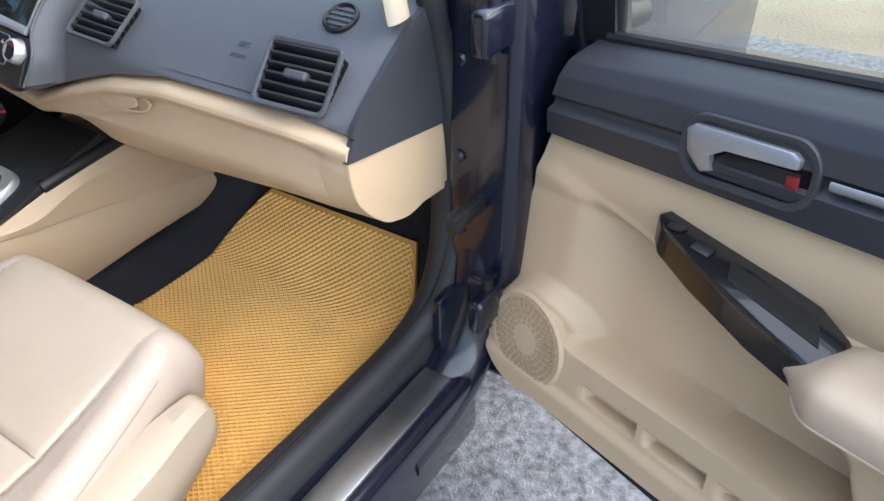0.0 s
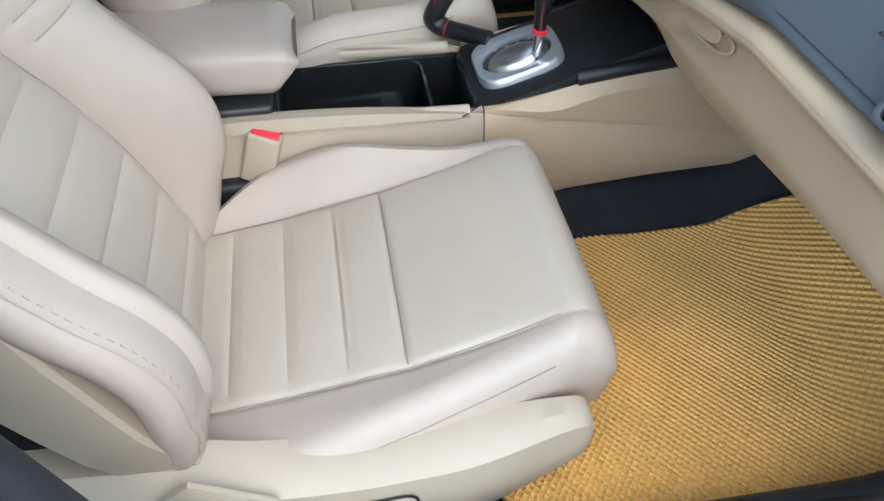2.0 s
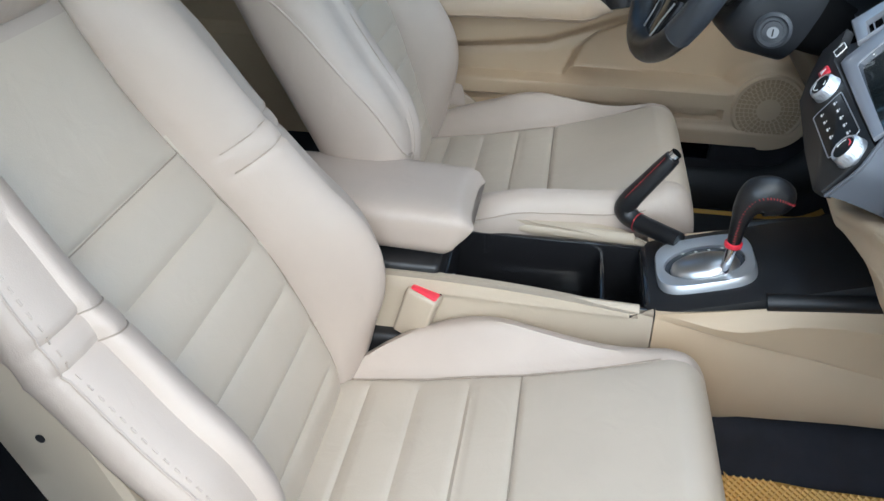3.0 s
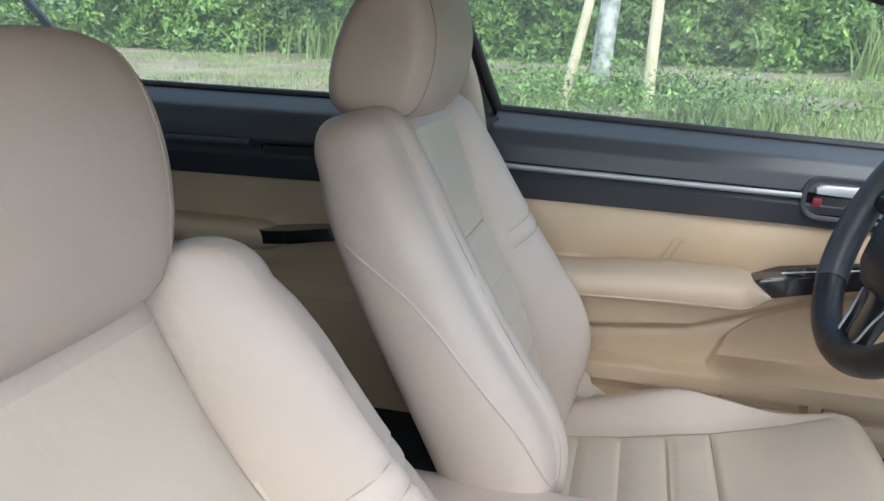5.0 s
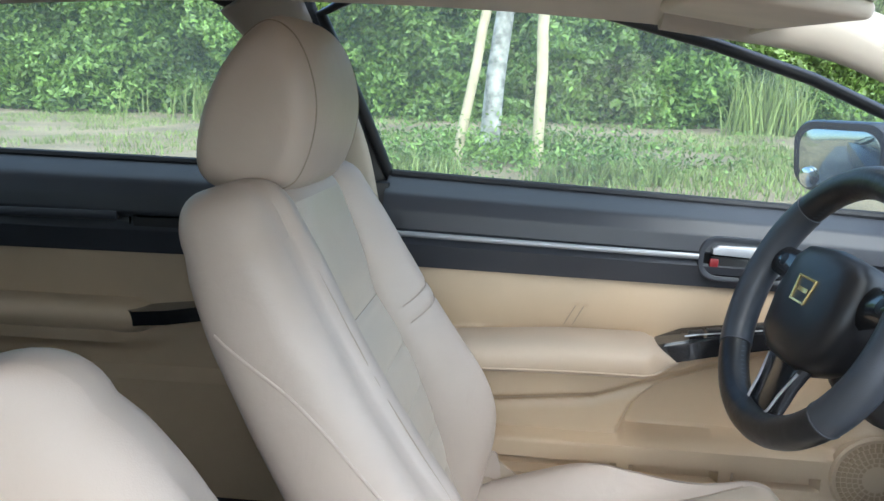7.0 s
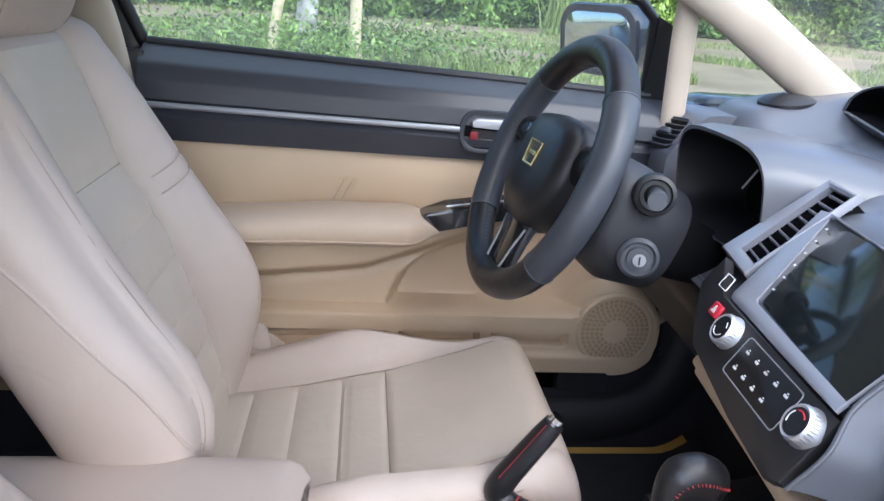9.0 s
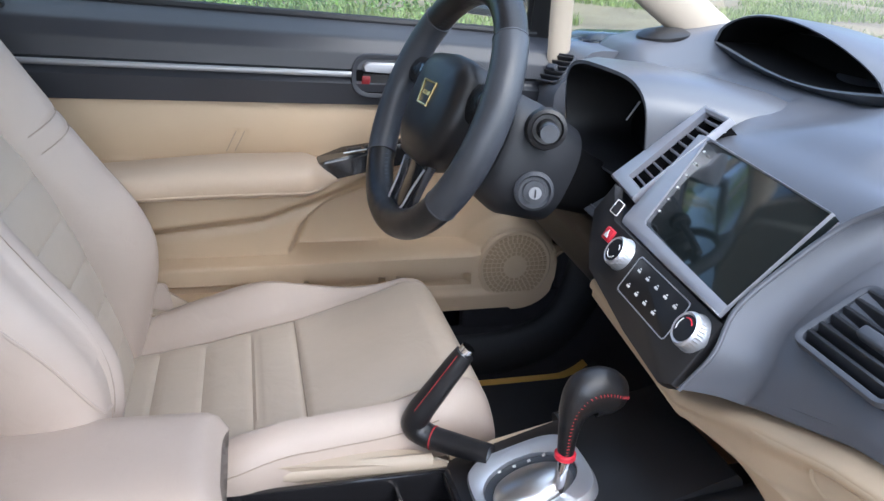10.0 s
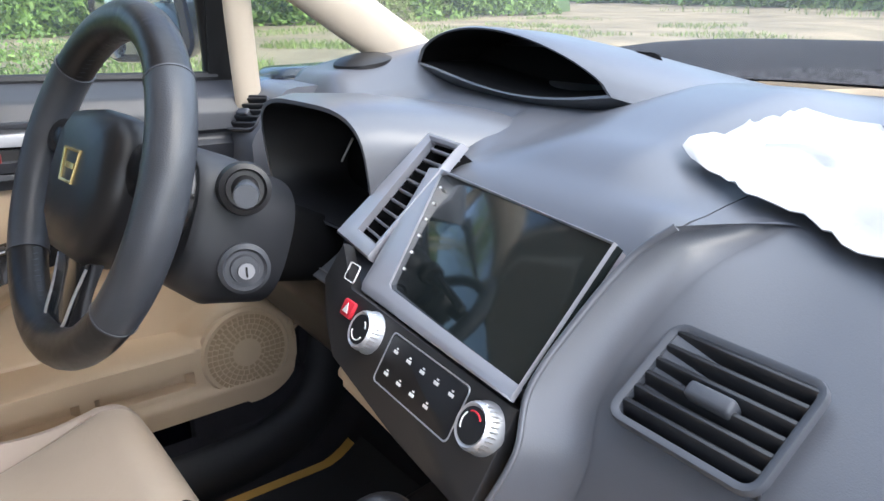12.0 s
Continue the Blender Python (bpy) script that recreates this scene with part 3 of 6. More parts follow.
def front_seat(x0, s, dz, dy, label, pad_y, pad_z, valley, ridge_d, cross, chin):
    """s: the way to the door. The passenger's seat stands at dz = dy = 0."""
    seat = thing("front_seat", label, "car seat", "front seats")

    def P(x, y, z):
        return (x0 + s * x, y + dy, z + dz)

    def zc(y):
        return lerp([-0.06, 0.03, 0.15, 0.28, 0.40, 0.455, 0.49], [0.455, 0.462, 0.478, 0.505, 0.543, 0.562, 0.560], y)

    def seam_x(y):
        return lerp([0, 0.28, 0.45], [0.146, 0.152, 0.150], y)

    ribs = (0.076, 0.144, 0.210)

    def bolster(y):
        return curve([-0.08, 0.02, 0.12, 0.22, 0.32, 0.40, 0.47, 0.50], [0.024, 0.030, 0.046, 0.056, 0.050, 0.026, 0.003, 0.0], y)

    def top(x, y):
        a, k = abs(x), seam_x(y)
        z = zc(y) + bolster(y) * (0.12 if s > 0 and x > 0 else 1.0) * step(k, k + 0.050, a) + dip(a - k, 0.004, 0.0038 - 0.003 * step(0.34, 0.46, y))
        if a < k:
            edge = 1 - (a / k) ** 6
            z += 0.005 * edge
            if y < 0.277:
                z += sum(dip(y - r, 0.0035, 0.0045) + dip(y - r - 0.009, 0.0022, 0.002) for r in ribs) * edge
                z += 0.003 * edge * abs(math.sin(math.pi * (y - 0.006) / 0.0667))
            z += dip(y - 0.277, 0.0035, 0.005) * edge
        else:
            z += 0.0022 * noise.noise(Vector((x * 9, y * 7, 1)))
        return z

    across = list(np.linspace(-1, 1, 129))

    def wide(y):
        return lerp([-0.06, 0.08, 0.14, 0.20, 0.26, 0.32, 0.40, 0.47], [0.220, 0.218, 0.212, 0.203, 0.192, 0.180, 0.166, 0.155], y)

    def span(t, y):
        """The cushion narrows towards the backrest, most on the console's side."""
        return t * (wide(y) - (0.064 if t < 0 else 0.034 if s < 0 else 0.0) * step(0.21, -0.02, y))

    def loop(y, squash=0.0):
        pts = [(span(t, y), top(span(t, y), y)) for t in across]
        g = span(1, y)
        e = pts[-1][1]
        for a in np.linspace(80, -10, 9):
            pts.append((g + 0.037 * math.cos(radians(a)), e - 0.052 + 0.052 * math.sin(radians(a))))
        pts += [(g + 0.026, 0.42), (g + 0.014, 0.395), (span(-1, y) - 0.014, 0.395), (span(-1, y) - 0.026, 0.42)]
        e, g = pts[0][1], -span(-1, y)
        for a in np.linspace(-10, 80, 9):
            pts.append((-g - 0.037 * math.cos(radians(a)), e - 0.052 + 0.052 * math.sin(radians(a))))
        c = 1 - squash
        return [(x * (1 - 0.10 * squash), 0.475 + (z - 0.475) * c) for x, z in pts]

    yy = list(np.arange(-0.06, 0.466, 0.0045))
    loops = [[P(x, y, z) for x, z in loop(y)] for y in yy]
    for a in range(10, 91, 8):
        y = 0.466 + 0.045 * math.sin(radians(a))
        loops.append([P(x, y, z) for x, z in loop(0.466, 1 - math.cos(radians(a)) ** 0.8)])
    verts, faces = loft(loops)
    n, keep, panel = len(loops[0]), [], []
    for f in faces:
        i, j = f[0] % n, f[0] // n
        yj = yy[min(j, len(yy) - 1)]
        inside = len(f) == 4 and i < 128 and abs(span(across[i] + 0.008, yj)) < seam_x(yj) - 0.001
        (panel if inside else keep).append(f)
    part("seat_cushion", (verts, keep), LEATHER, seat)
    part("cushion_panel", (verts, panel), INSERT, seat, "pleated leather centre panel")

    # backrest, leaning back
    lean = radians(21.5)
    up, fwd, origin = Vector((0, -math.sin(lean), math.cos(lean))), Vector((0, math.cos(lean), math.sin(lean))), Vector((0, 0.040, 0.455))

    def B(x, h, d):
        p = origin + up * h + fwd * d
        return P(x, p.y, p.z)

    def seam_b(h):
        return lerp([0, 0.15, 0.385, 0.56], [0.128, 0.128, 0.120, 0.103], h)

    def crest(h):
        return seam_b(h) + 0.062

    valley_at, ridge_at = {}, {}

    def front(x, h):
        a, k, c, w = abs(x), seam_b(h), crest(h), half(h) - 0.050
        if h not in valley_at:
            valley_at[h], ridge_at[h] = curve(BACK_H, valley, h), curve(BACK_H, ridge_d, h)
        d, rise = valley_at[h], ridge_at[h] - valley_at[h]
        if a > k:
            d += rise * math.sin(0.5 * math.pi * min((a - k) / (c - k), 1.0)) ** 0.85
        d -= 0.012 * max((a - c) / max(w - c, 0.01), 0) ** 2
        d += dip(a - k, 0.0035, 0.005)
        if a < k:
            edge = 1 - (a / k) ** 6
            d += 0.004 * edge
            if h < cross:
                d += sum(dip(h - r, 0.005, 0.003) for r in (0.06, 0.125, 0.19, 0.255, 0.32)) * edge + 0.003 * edge * abs(math.sin(math.pi * (h - 0.06) / 0.065))
            else:
                d += 0.010 * edge * step(cross, cross + 0.06, h)
            d += dip(h - cross, 0.004, 0.005) * edge
        else:
            fold = h - 0.25 * (a - k)
            if x > 0 or s > 0:
                d += (dip(fold - 0.362, 0.0035, 0.0035) + dip(fold - 0.336, 0.0035, 0.0035)) * step(c + 0.035, c + 0.005, a) * step(k, k + 0.012, a)
            d += 0.002 * noise.noise(Vector((x * 9, h * 8, 5)))
        return d

    def half(h):
        return lerp([-0.05, 0.04, 0.12, 0.25, 0.36, 0.46, 0.53, 0.60], [0.205, 0.238, 0.256, 0.262, 0.260, 0.252, 0.238, 0.212], h) - (0.022 * step(0.0, 0.5, h) if s > 0 else 0.0)

    def back(h):
        return curve([-0.05, 0.1, 0.25, 0.4, 0.5, 0.6], [-0.040, -0.048, -0.054, -0.066, -0.072, -0.066], h)

    t129 = list(np.linspace(-1, 1, 129))

    def bloop(h, squash=0.0):
        w, bk = half(h) - 0.050, back(h)
        pts = [(t * w, front(t * w, h)) for t in t129]
        f, m = pts[-1][1], (pts[-1][1] + bk) / 2
        under = step(0.50, 0.40, h) if s > 0 else 0.0
        for i, a in enumerate(np.linspace(78, -78, 13)):
            x, d = w + 0.050 * max(math.cos(radians(a)), 0) ** 0.7, m + (f - m) * math.copysign(abs(math.sin(radians(a))) ** 0.8, a)
            r = min(0.029, (f - bk) * 0.30)
            e = radians(78 - 22 * i)
            xr, dr = (w + 0.050 * max(math.cos(e), 0) ** 0.7, f - r + r * math.sin(e)) if i < 8 else (w - 0.010, f - 2 * r + (bk - f + 2 * r) * (i - 7) / 5.5)
            pts.append((x + (xr - x) * under, d + (dr - d) * under))
        pts += [(w * k, bk) for k in (0.9, 0.6, 0.3, 0, -0.3, -0.6, -0.9)]
        for a in np.linspace(-78, 78, 13):
            pts.append((-w - 0.050 * max(math.cos(radians(a)), 0) ** 0.7, m + (f - m) * math.copysign(abs(math.sin(radians(a))) ** 0.8, a)))
        c = 1 - squash
        return [(x * (1 - 0.32 * squash), -0.045 + (d + 0.045) * c) for x, d in pts]

    hh = list(np.arange(-0.05, 0.556, 0.005))
    loops = [[B(x, h, d) for x, d in bloop(h)] for h in hh]
    for a in range(9, 91, 9):
        loops.append([B(x, 0.556 + 0.055 * math.sin(radians(a)), d) for x, d in bloop(0.556, 1 - math.cos(radians(a)) ** 0.75)])
    verts, faces = loft(loops)
    n, keep, panel = len(loops[0]), [], []
    for f in faces:
        i, j = f[0] % n, f[0] // n
        inside = len(f) == 4 and i < 128 and j < len(hh) and abs((t129[i] + 0.008) * (half(hh[j]) - 0.050)) < seam_b(hh[j])
        (panel if inside else keep).append(f)
    part("backrest", (verts, keep), LEATHER, seat)
    part("backrest_panel", (verts, panel), INSERT, seat, "pleated leather centre panel")
    def on_side(k, h, d):
        """A point on the rounded side of the backrest, d along its depth."""
        w, f = half(h) - 0.050, front(half(h) - 0.050, h)
        m = (f + back(h)) / 2
        q = min(abs(d - m) / (f - m), 1.0) ** 1.25
        return B(k * (w + 0.050 * max(1 - q * q, 0.0) ** 0.35), h, min(d, f))

    low_h, low_d = (0.0, 0.08, 0.18, 0.235, 0.26, 0.31, 0.36, 0.40, 0.44, 0.475), (0.062, 0.078, 0.076, 0.064, 0.055, 0.038, 0.021, 0.002, -0.025, -0.050)
    if s > 0:
        low_h, low_d = (0.0, 0.08, 0.18, 0.30, 0.38, 0.43, 0.46), (0.010, 0.004, -0.010, -0.028, -0.042, -0.052, -0.060)
    for k in (1, -1):
        if s < 0 or k < 0:
            part("piping", tube([on_side(k, h, curve(low_h, low_d, h)) for h in np.linspace(low_h[-1], 0.02, 70)], 0.0019, 8), LEATHER, seat, "raised leather piping")
        if s < 0:
            part("seam", tube([B(k * (crest(h) + 0.014), h, front(crest(h) + 0.014, h) + 0.0004) for h in np.linspace(0.57, 0.05, 70)], 0.0006, 6), SEAM, seat)
        elif k > 0:
            def roll(h, q):
                """A point on the overhanging roll of the bolster, q steps down from its crest."""
                side = bloop(h)[129 + int(q):131 + int(q)]
                return B(*(lambda p: (p[0] + 0.0008, h, p[1] + 0.0006))([side[0][n] + (side[1][n] - side[0][n]) * (q % 1) for n in (0, 1)]))
            line = [roll(h, 1.5) for h in np.linspace(0.55, 0.05, 90)]
            part("piping", tube(line, 0.0014, 6), LEATHER, seat)
            upper = [roll(h, 0.95) for h in np.linspace(0.55, 0.05, 91)]
            for n in range(0, 88, 2):
                part("stitch", tube([upper[n], upper[n + 1]], 0.0008, 5), LEATHER, seat)
        line = []
        for y in np.linspace(0.02, 0.43, 50):
            line.append(P(span(k, y) + k * (0.037 * math.cos(radians(30)) + 0.0002), y, top(span(k, y), y) - 0.052 + 0.052 * math.sin(radians(30))))
        part("seam", tube(line, 0.0009, 6), SEAM, seat)
        part("seam", tube([(p[0], p[1], p[2] - 0.007) for p in line], 0.0008, 6), SEAM, seat)

    for k in (1, -1):
        part("seam", tube([B(k * seam_b(h), h, front(seam_b(h), h) + 0.0022) for h in np.linspace(0.0, 0.565, 80)], 0.0013, 6), SEAM, seat)
        part("seam", tube([P(k * seam_x(y), y, top(seam_x(y), y) + 0.0022) for y in np.linspace(0.0, 0.445, 70)], 0.0009, 6), SEAM, seat)
        for rise in (0.336, 0.362) if k > 0 or s > 0 else ():
            part("seam", tube([B(k * x, rise + 0.25 * (x - seam_b(rise)), front(x, rise + 0.25 * (x - seam_b(rise))) + 0.0012) for x in np.linspace(0.134, 0.196, 20)], 0.0008, 6), SEAM, seat)
    part("seam", tube([B(x, cross, front(x, cross) + 0.0018) for x in np.linspace(-0.118, 0.118, 30)], 0.0009, 6), SEAM, seat)
    part("seam", tube([P(x, 0.277, top(x, 0.277) + 0.0018) for x in np.linspace(-0.148, 0.148, 30)], 0.0009, 6), SEAM, seat)

    if s < 0:
        def flap(u, v):
            y = lerp([0, 0.35, 0.7, 1], [0.030, 0.058, 0.084, 0.094 - 0.012 * abs(v - 0.5)], u)
            return (-0.560 + 0.010 * math.sin(math.pi * v) * (1 - u) + 0.006 * u, y, 0.545 + 0.075 * v - 0.010 * u * (1 - v) - 0.012 * u * v)
        part("side_flap", slab(flap, list(np.linspace(0, 1, 14)), list(np.linspace(0, 1, 14)), 0.004), LEATHER, seat, "small leather flap beside the backrest")

    if s > 0:
        # moulded cover behind the overhang, hiding the hinge of the backrest
        loops = []
        for h, e in [(0.43 + 0.012 * (1 - k), 0.25 + 0.75 * k) for k in (0.0, 0.5, 1.0)] + [(h, 1.0) for h in np.linspace(0.42, 0.04, 40)]:
            w = half(h) - 0.050
            d1 = curve([0.03, 0.10, 0.20, 0.30, 0.44], [0.038, 0.034, 0.034, 0.034, 0.026], h)
            d0 = curve([0.03, 0.10, 0.20, 0.30, 0.44], [-0.030, -0.034, -0.046, -0.052, -0.060], h)
            c, r = (d0 + d1) / 2, (d1 - d0) / 2 * e
            x1 = w + 0.046
            loops.append([B(x, h, c + r * q) for x, q in ((w - 0.02, -1), (x1 - 0.006, -1), (x1, -0.85), (x1 + 0.002, 0), (x1, 0.88), (x1 - 0.005, 1), (w - 0.02, 1))])
        cover = part("backrest_cover", loft(loops), SHIELD, seat, "beige moulded cover on the backrest side")
        part("screw", disc(B(half(0.31) - 0.0025, 0.31, -0.004), (1, 0, 0), [(0.004, -0.002), (0.004, 0.001), (0.0, 0.001)], 12), BLACK, cover)

    # headrest: a side profile carried across, its edges rounded
    prof = [Vector((y + pad_y, z + pad_z)) for y, z in ((-0.205, 0.0), (-0.235, 0.008), (-0.247, 0.03), (-0.243, 0.07), (-0.228, 0.115), (-0.205, 0.155), (-0.178, 0.185), (-0.152, 0.199), (-0.127, 0.188), (-0.109, 0.160), (-0.098, 0.118), (-0.099 + 0.4 * chin, 0.078 - 0.3 * chin), (-0.110 + chin, 0.038 - 0.5 * chin), (-0.127 + chin, 0.010 - 0.5 * chin), (-0.155, -0.4 * chin))]
    mid = sum(prof, Vector((0, 0))) / len(prof)

    def around(s_):
        i, t = int(s_) % len(prof), s_ % 1
        a_, b_, c_, d_ = (prof[(i + j) % len(prof)] for j in (-1, 0, 1, 2))
        return 0.5 * (2 * b_ + (c_ - a_) * t + (2 * a_ - 5 * b_ + 4 * c_ - d_) * t * t + (3 * b_ - a_ - 3 * c_ + d_) * t ** 3)

    def pad(u, s_, grow=0.0):
        r = 1 - 0.45 * (1 - max(1 - abs(u) ** 4, 0) ** 0.4)
        q = mid + (around(s_) - mid) * (r + grow)
        return (x0 + 0.125 * u, q.x, q.y)

    us = [math.sin(radians(a_)) for a_ in np.linspace(-90, 90, 45)]
    head = part("headrest", loft([[pad(u, k * 0.2) for k in range(75)] for u in us]), LEATHER, seat)
    for u in (0.80, -0.80):
        part("seam", tube([pad(u, s_, 0.003) for s_ in np.linspace(5.5, 14.2, 60)], 0.0010, 6), SEAM, head)
    for k in (1, -1):
        part("post", tube([B(k * 0.06, 0.55, -0.04), pad(k * 0.48, 0.0, -0.2)], 0.006, 10), CHROME, seat)

    # plastic shields, lever, hinge cover, base
    for k in (1, -1):
        loops = []
        for y, e in [(y, 1.0) for y in np.linspace(-0.11, 0.452, 48)] + [(0.452 + 0.020 * math.sin(radians(a)), math.cos(radians(a)) ** 0.6) for a in (15, 30, 45, 60, 72, 82, 88)]:
            hi = curve([-0.11, -0.02, 0.05, 0.11, 0.20, 0.36, 0.44, 0.48], [0.53, 0.52, 0.506, 0.488, 0.478, 0.486, 0.486, 0.48], y)
            hi = hi if k == 1 else min(hi, 0.45)
            lo = curve([-0.11, 0.1, 0.25, 0.36, 0.42, 0.48], [0.345, 0.345, 0.346, 0.360, 0.380, 0.408], y)
            out = (0.264 if k == 1 else 0.214) - 0.030 * step(0.30, 0.50, y)
            base = 0.205 if k == 1 else 0.165
            m = (hi + lo) / 2
            loops.append([P(k * (base + (out - base) * u * (0.6 + 0.4 * e)), y, m + (hi - m) * v * e) for u, v in ((0, -1), (0.7, -1), (1, -0.7), (1.05, 0), (1, 0.75), (0.6, 1), (0, 1))])
        part("side_shield", loft(loops), SHIELD, seat, "beige moulded plastic side shield")
    lm = plane_at(P(0.2673, 0.215, 0.416), (0, 1, 0.05), (0, -0.05, 1))
    lm = lm if lm.to_3x3().col[2].x * s > 0 else lm @ Matrix.Diagonal((1, 1, -1, 1))
    part("lever_gap", plate(rounded(0.112, 0.046, 0.015, 5), lm, 0.0012, 0.0003), BLACK, seat)
    part("lever", plate(rounded(0.106, 0.040, 0.013, 5), lm, 0.009, 0.004), SHIELD, seat, "beige height lever")
    part("slot", box(*sorted((x0 + s * 0.262, x0 + s * 0.270)), 0.068 + dy, 0.112 + dy, 0.424 + dz, 0.436 + dz, 0.001, 1), BLACK, seat, "dark slot")
    part("hinge_cover", plate([(0.0, 0.0), (0.075, -0.055), (0.078, -0.12), (-0.01, -0.14), (-0.06, -0.05)], plane_at(P(0.2685, 0.055, 0.535), (0, 1, 0), (0, 0, 1)) if s > 0 else plane_at(P(0.2625, 0.055, 0.535), (0, 1, 0), (0, 0, 1)), 0.006), SHIELD, seat)
    for u, v in ((0.02, -0.05), (0.03, -0.09), (-0.02, -0.10)):
        c = P(0.2745, 0.055 + u, 0.535 + v)
        part("screw", disc(c, (s, 0, 0), [(0.0026, -0.002), (0.0026, 0.0006), (0.0, 0.0006)], 10), BLACK, seat)
    for k in (1, -1):
        part("rail", box(x0 + k * 0.17 - 0.022, x0 + k * 0.17 + 0.022, -0.06 + dy, 0.44 + dy, 0.315, 0.355, 0.004, 2), BLACK, seat)
    part("seat_base", box(x0 - 0.225, x0 + 0.225, -0.08 + dy, 0.43 + dy, 0.345, 0.41 + dz, 0.02, 3), BLACK, seat)
    return seat


front_seat(0.318, 1, 0.0, 0.0, "cream leather front passenger seat with pleated centre panel", -0.085, 0.974, (-0.010, 0.002, 0.010, 0.012, 0.012, 0.010, 0.000, -0.015, -0.030, -0.041, -0.045, -0.046, -0.046), (-0.010, 0.030, 0.050, 0.088, 0.110, 0.109, 0.087, 0.070, 0.052, 0.042, 0.032, 0.016, -0.006), 0.388, 0.009)
front_seat(-0.322, -1, 0.068, 0.005, "cream leather driver seat with pleated centre panel", -0.010, 1.063, (-0.010, 0.004, 0.010, 0.015, 0.021, 0.024, 0.025, 0.021, 0.012, 0.013, 0.016, 0.018, 0.018), (-0.010, 0.022, 0.042, 0.078, 0.103, 0.105, 0.091, 0.079, 0.069, 0.061, 0.055, 0.044, 0.030), 0.400, 0.0)


def buckle(x, y, z, dz):
    b = thing("seat_belt_buckle", "beige seat belt buckle with a red release button", "seat belt buckle", "seat belt buckles")
    m = plane_at((x, y, z + dz), (0.25, 0.93, -0.30), (0.10, 0.42, 0.92))
    part("housing", moved(box(-0.023, 0.023, -0.082, 0.0, -0.014, 0.014, 0.005, 3), m), SHIELD, b)
    # black block added in place of the deep shadow below the buckle
    part("buckle_shadow_block", box(x - 0.018, x + 0.012, y - 0.125, y + 0.012, z - 0.17, z - 0.075, 0.010, 3), BLACK, b, "black block standing in for the shadow under the buckle")
    part("button", moved(box(-0.0195, 0.0195, -0.006, 0.0030, -0.0085, 0.0090, 0.003, 2), m), RED, b, "red release button")
    part("slot", moved(box(-0.0205, 0.0205, -0.002, 0.0012, -0.0112, -0.0085, 0.0008, 1), m), BLACK, b)
    part("strap", tube([m @ Vector((0, -0.075, 0)), m @ Vector((-0.008, -0.13, 0.0))], 0.016, 10, flat=0.3), BLACK, b)


buckle(0.103, 0.136, 0.574, 0)


# ---- doors ----
def belt(y):
    return 1.033 - 0.053 * y if y > -0.15 else 1.041 - 0.02 * (y + 0.15)


def split_line(y):
    return 0.888 - 0.022 * y if y > -0.15 else 0.891


def arm_under(y):
    return lerp([-0.14, 0.07, 0.245, 0.44, 0.60, 0.8], [0.66, 0.663, 0.681, 0.748, 0.80, 0.84], y)


def trim_x(y, z, pod_y=0.711, slots=((0.06, 0.29), (0.31, 0.46), (0.48, 0.625))):
    """How far out the inner door skin lies."""
    x = 0.676
    lo = arm_under(y)
    # the padded arm and the wing that sweeps up ahead of it
    body = step(lo - 0.014, lo + 0.020, z) * (1 - step(0.772, 0.786, z))
    x -= body * lerp([-0.14, 0.30, 0.42, 0.56, 0.70], [0.056, 0.054, 0.040, 0.020, 0.006], y)
    x -= 0.008 * (1 - step(lo - 0.03, lo, z))
    # the scooped bin below the wing, open at the top behind its lip
    edge = lerp([0.40, 0.614, 0.66, 0.70, 0.748, 0.80], [0.288, 0.292, 0.310, 0.350, 0.44, 0.60], z)
    scoop = step(edge - 0.008, edge + 0.018, y) * step(pod_y - 0.011, pod_y - 0.111, y) * step(0.598, 0.606, z) * (1 - step(lo - 0.034, lo - 0.010, z))
    x += 0.056 * scoop * (1 - 0.35 * step(0.45, 0.70, y))
    lip = step(0.608, 0.594, z)
    pod = step(0.098, 0.078, math.hypot(y - pod_y, z - 0.571))
    x -= 0.026 * max(lip, pod)
    x += 0.020 * step(0.562, 0.557, z) * step(0.536, 0.541, z) * max(step(a, a + 0.01, y) * step(b, b - 0.01, y) for a, b in slots)
    x -= 0.008 * step(0.530, 0.515, z)
    if 0.79 < z < split_line(y):
        x -= 0.006 * math.sin(math.pi * (z - 0.79) / max(split_line(y) - 0.79, 0.01))
        f = (z - 0.79) / 0.09
        if f < 0.5:
            x += 0.003 * math.exp(-((y - 0.19 - 0.5 * (z - 0.80)) / 0.004) ** 2) + 0.003 * math.exp(-((y - 0.205 - 0.5 * (z - 0.80)) / 0.004) ** 2)
    return x


def upper_x(y, t):
    """Upper dark pad; t runs from the belt (0) down to the split line (1)."""
    return lerp([0, 0.08, 0.18, 0.35, 0.55, 0.60, 0.66, 0.72, 1.0], [0.712, 0.690, 0.668, 0.657, 0.654, 0.662, 0.662, 0.652, 0.664], t)


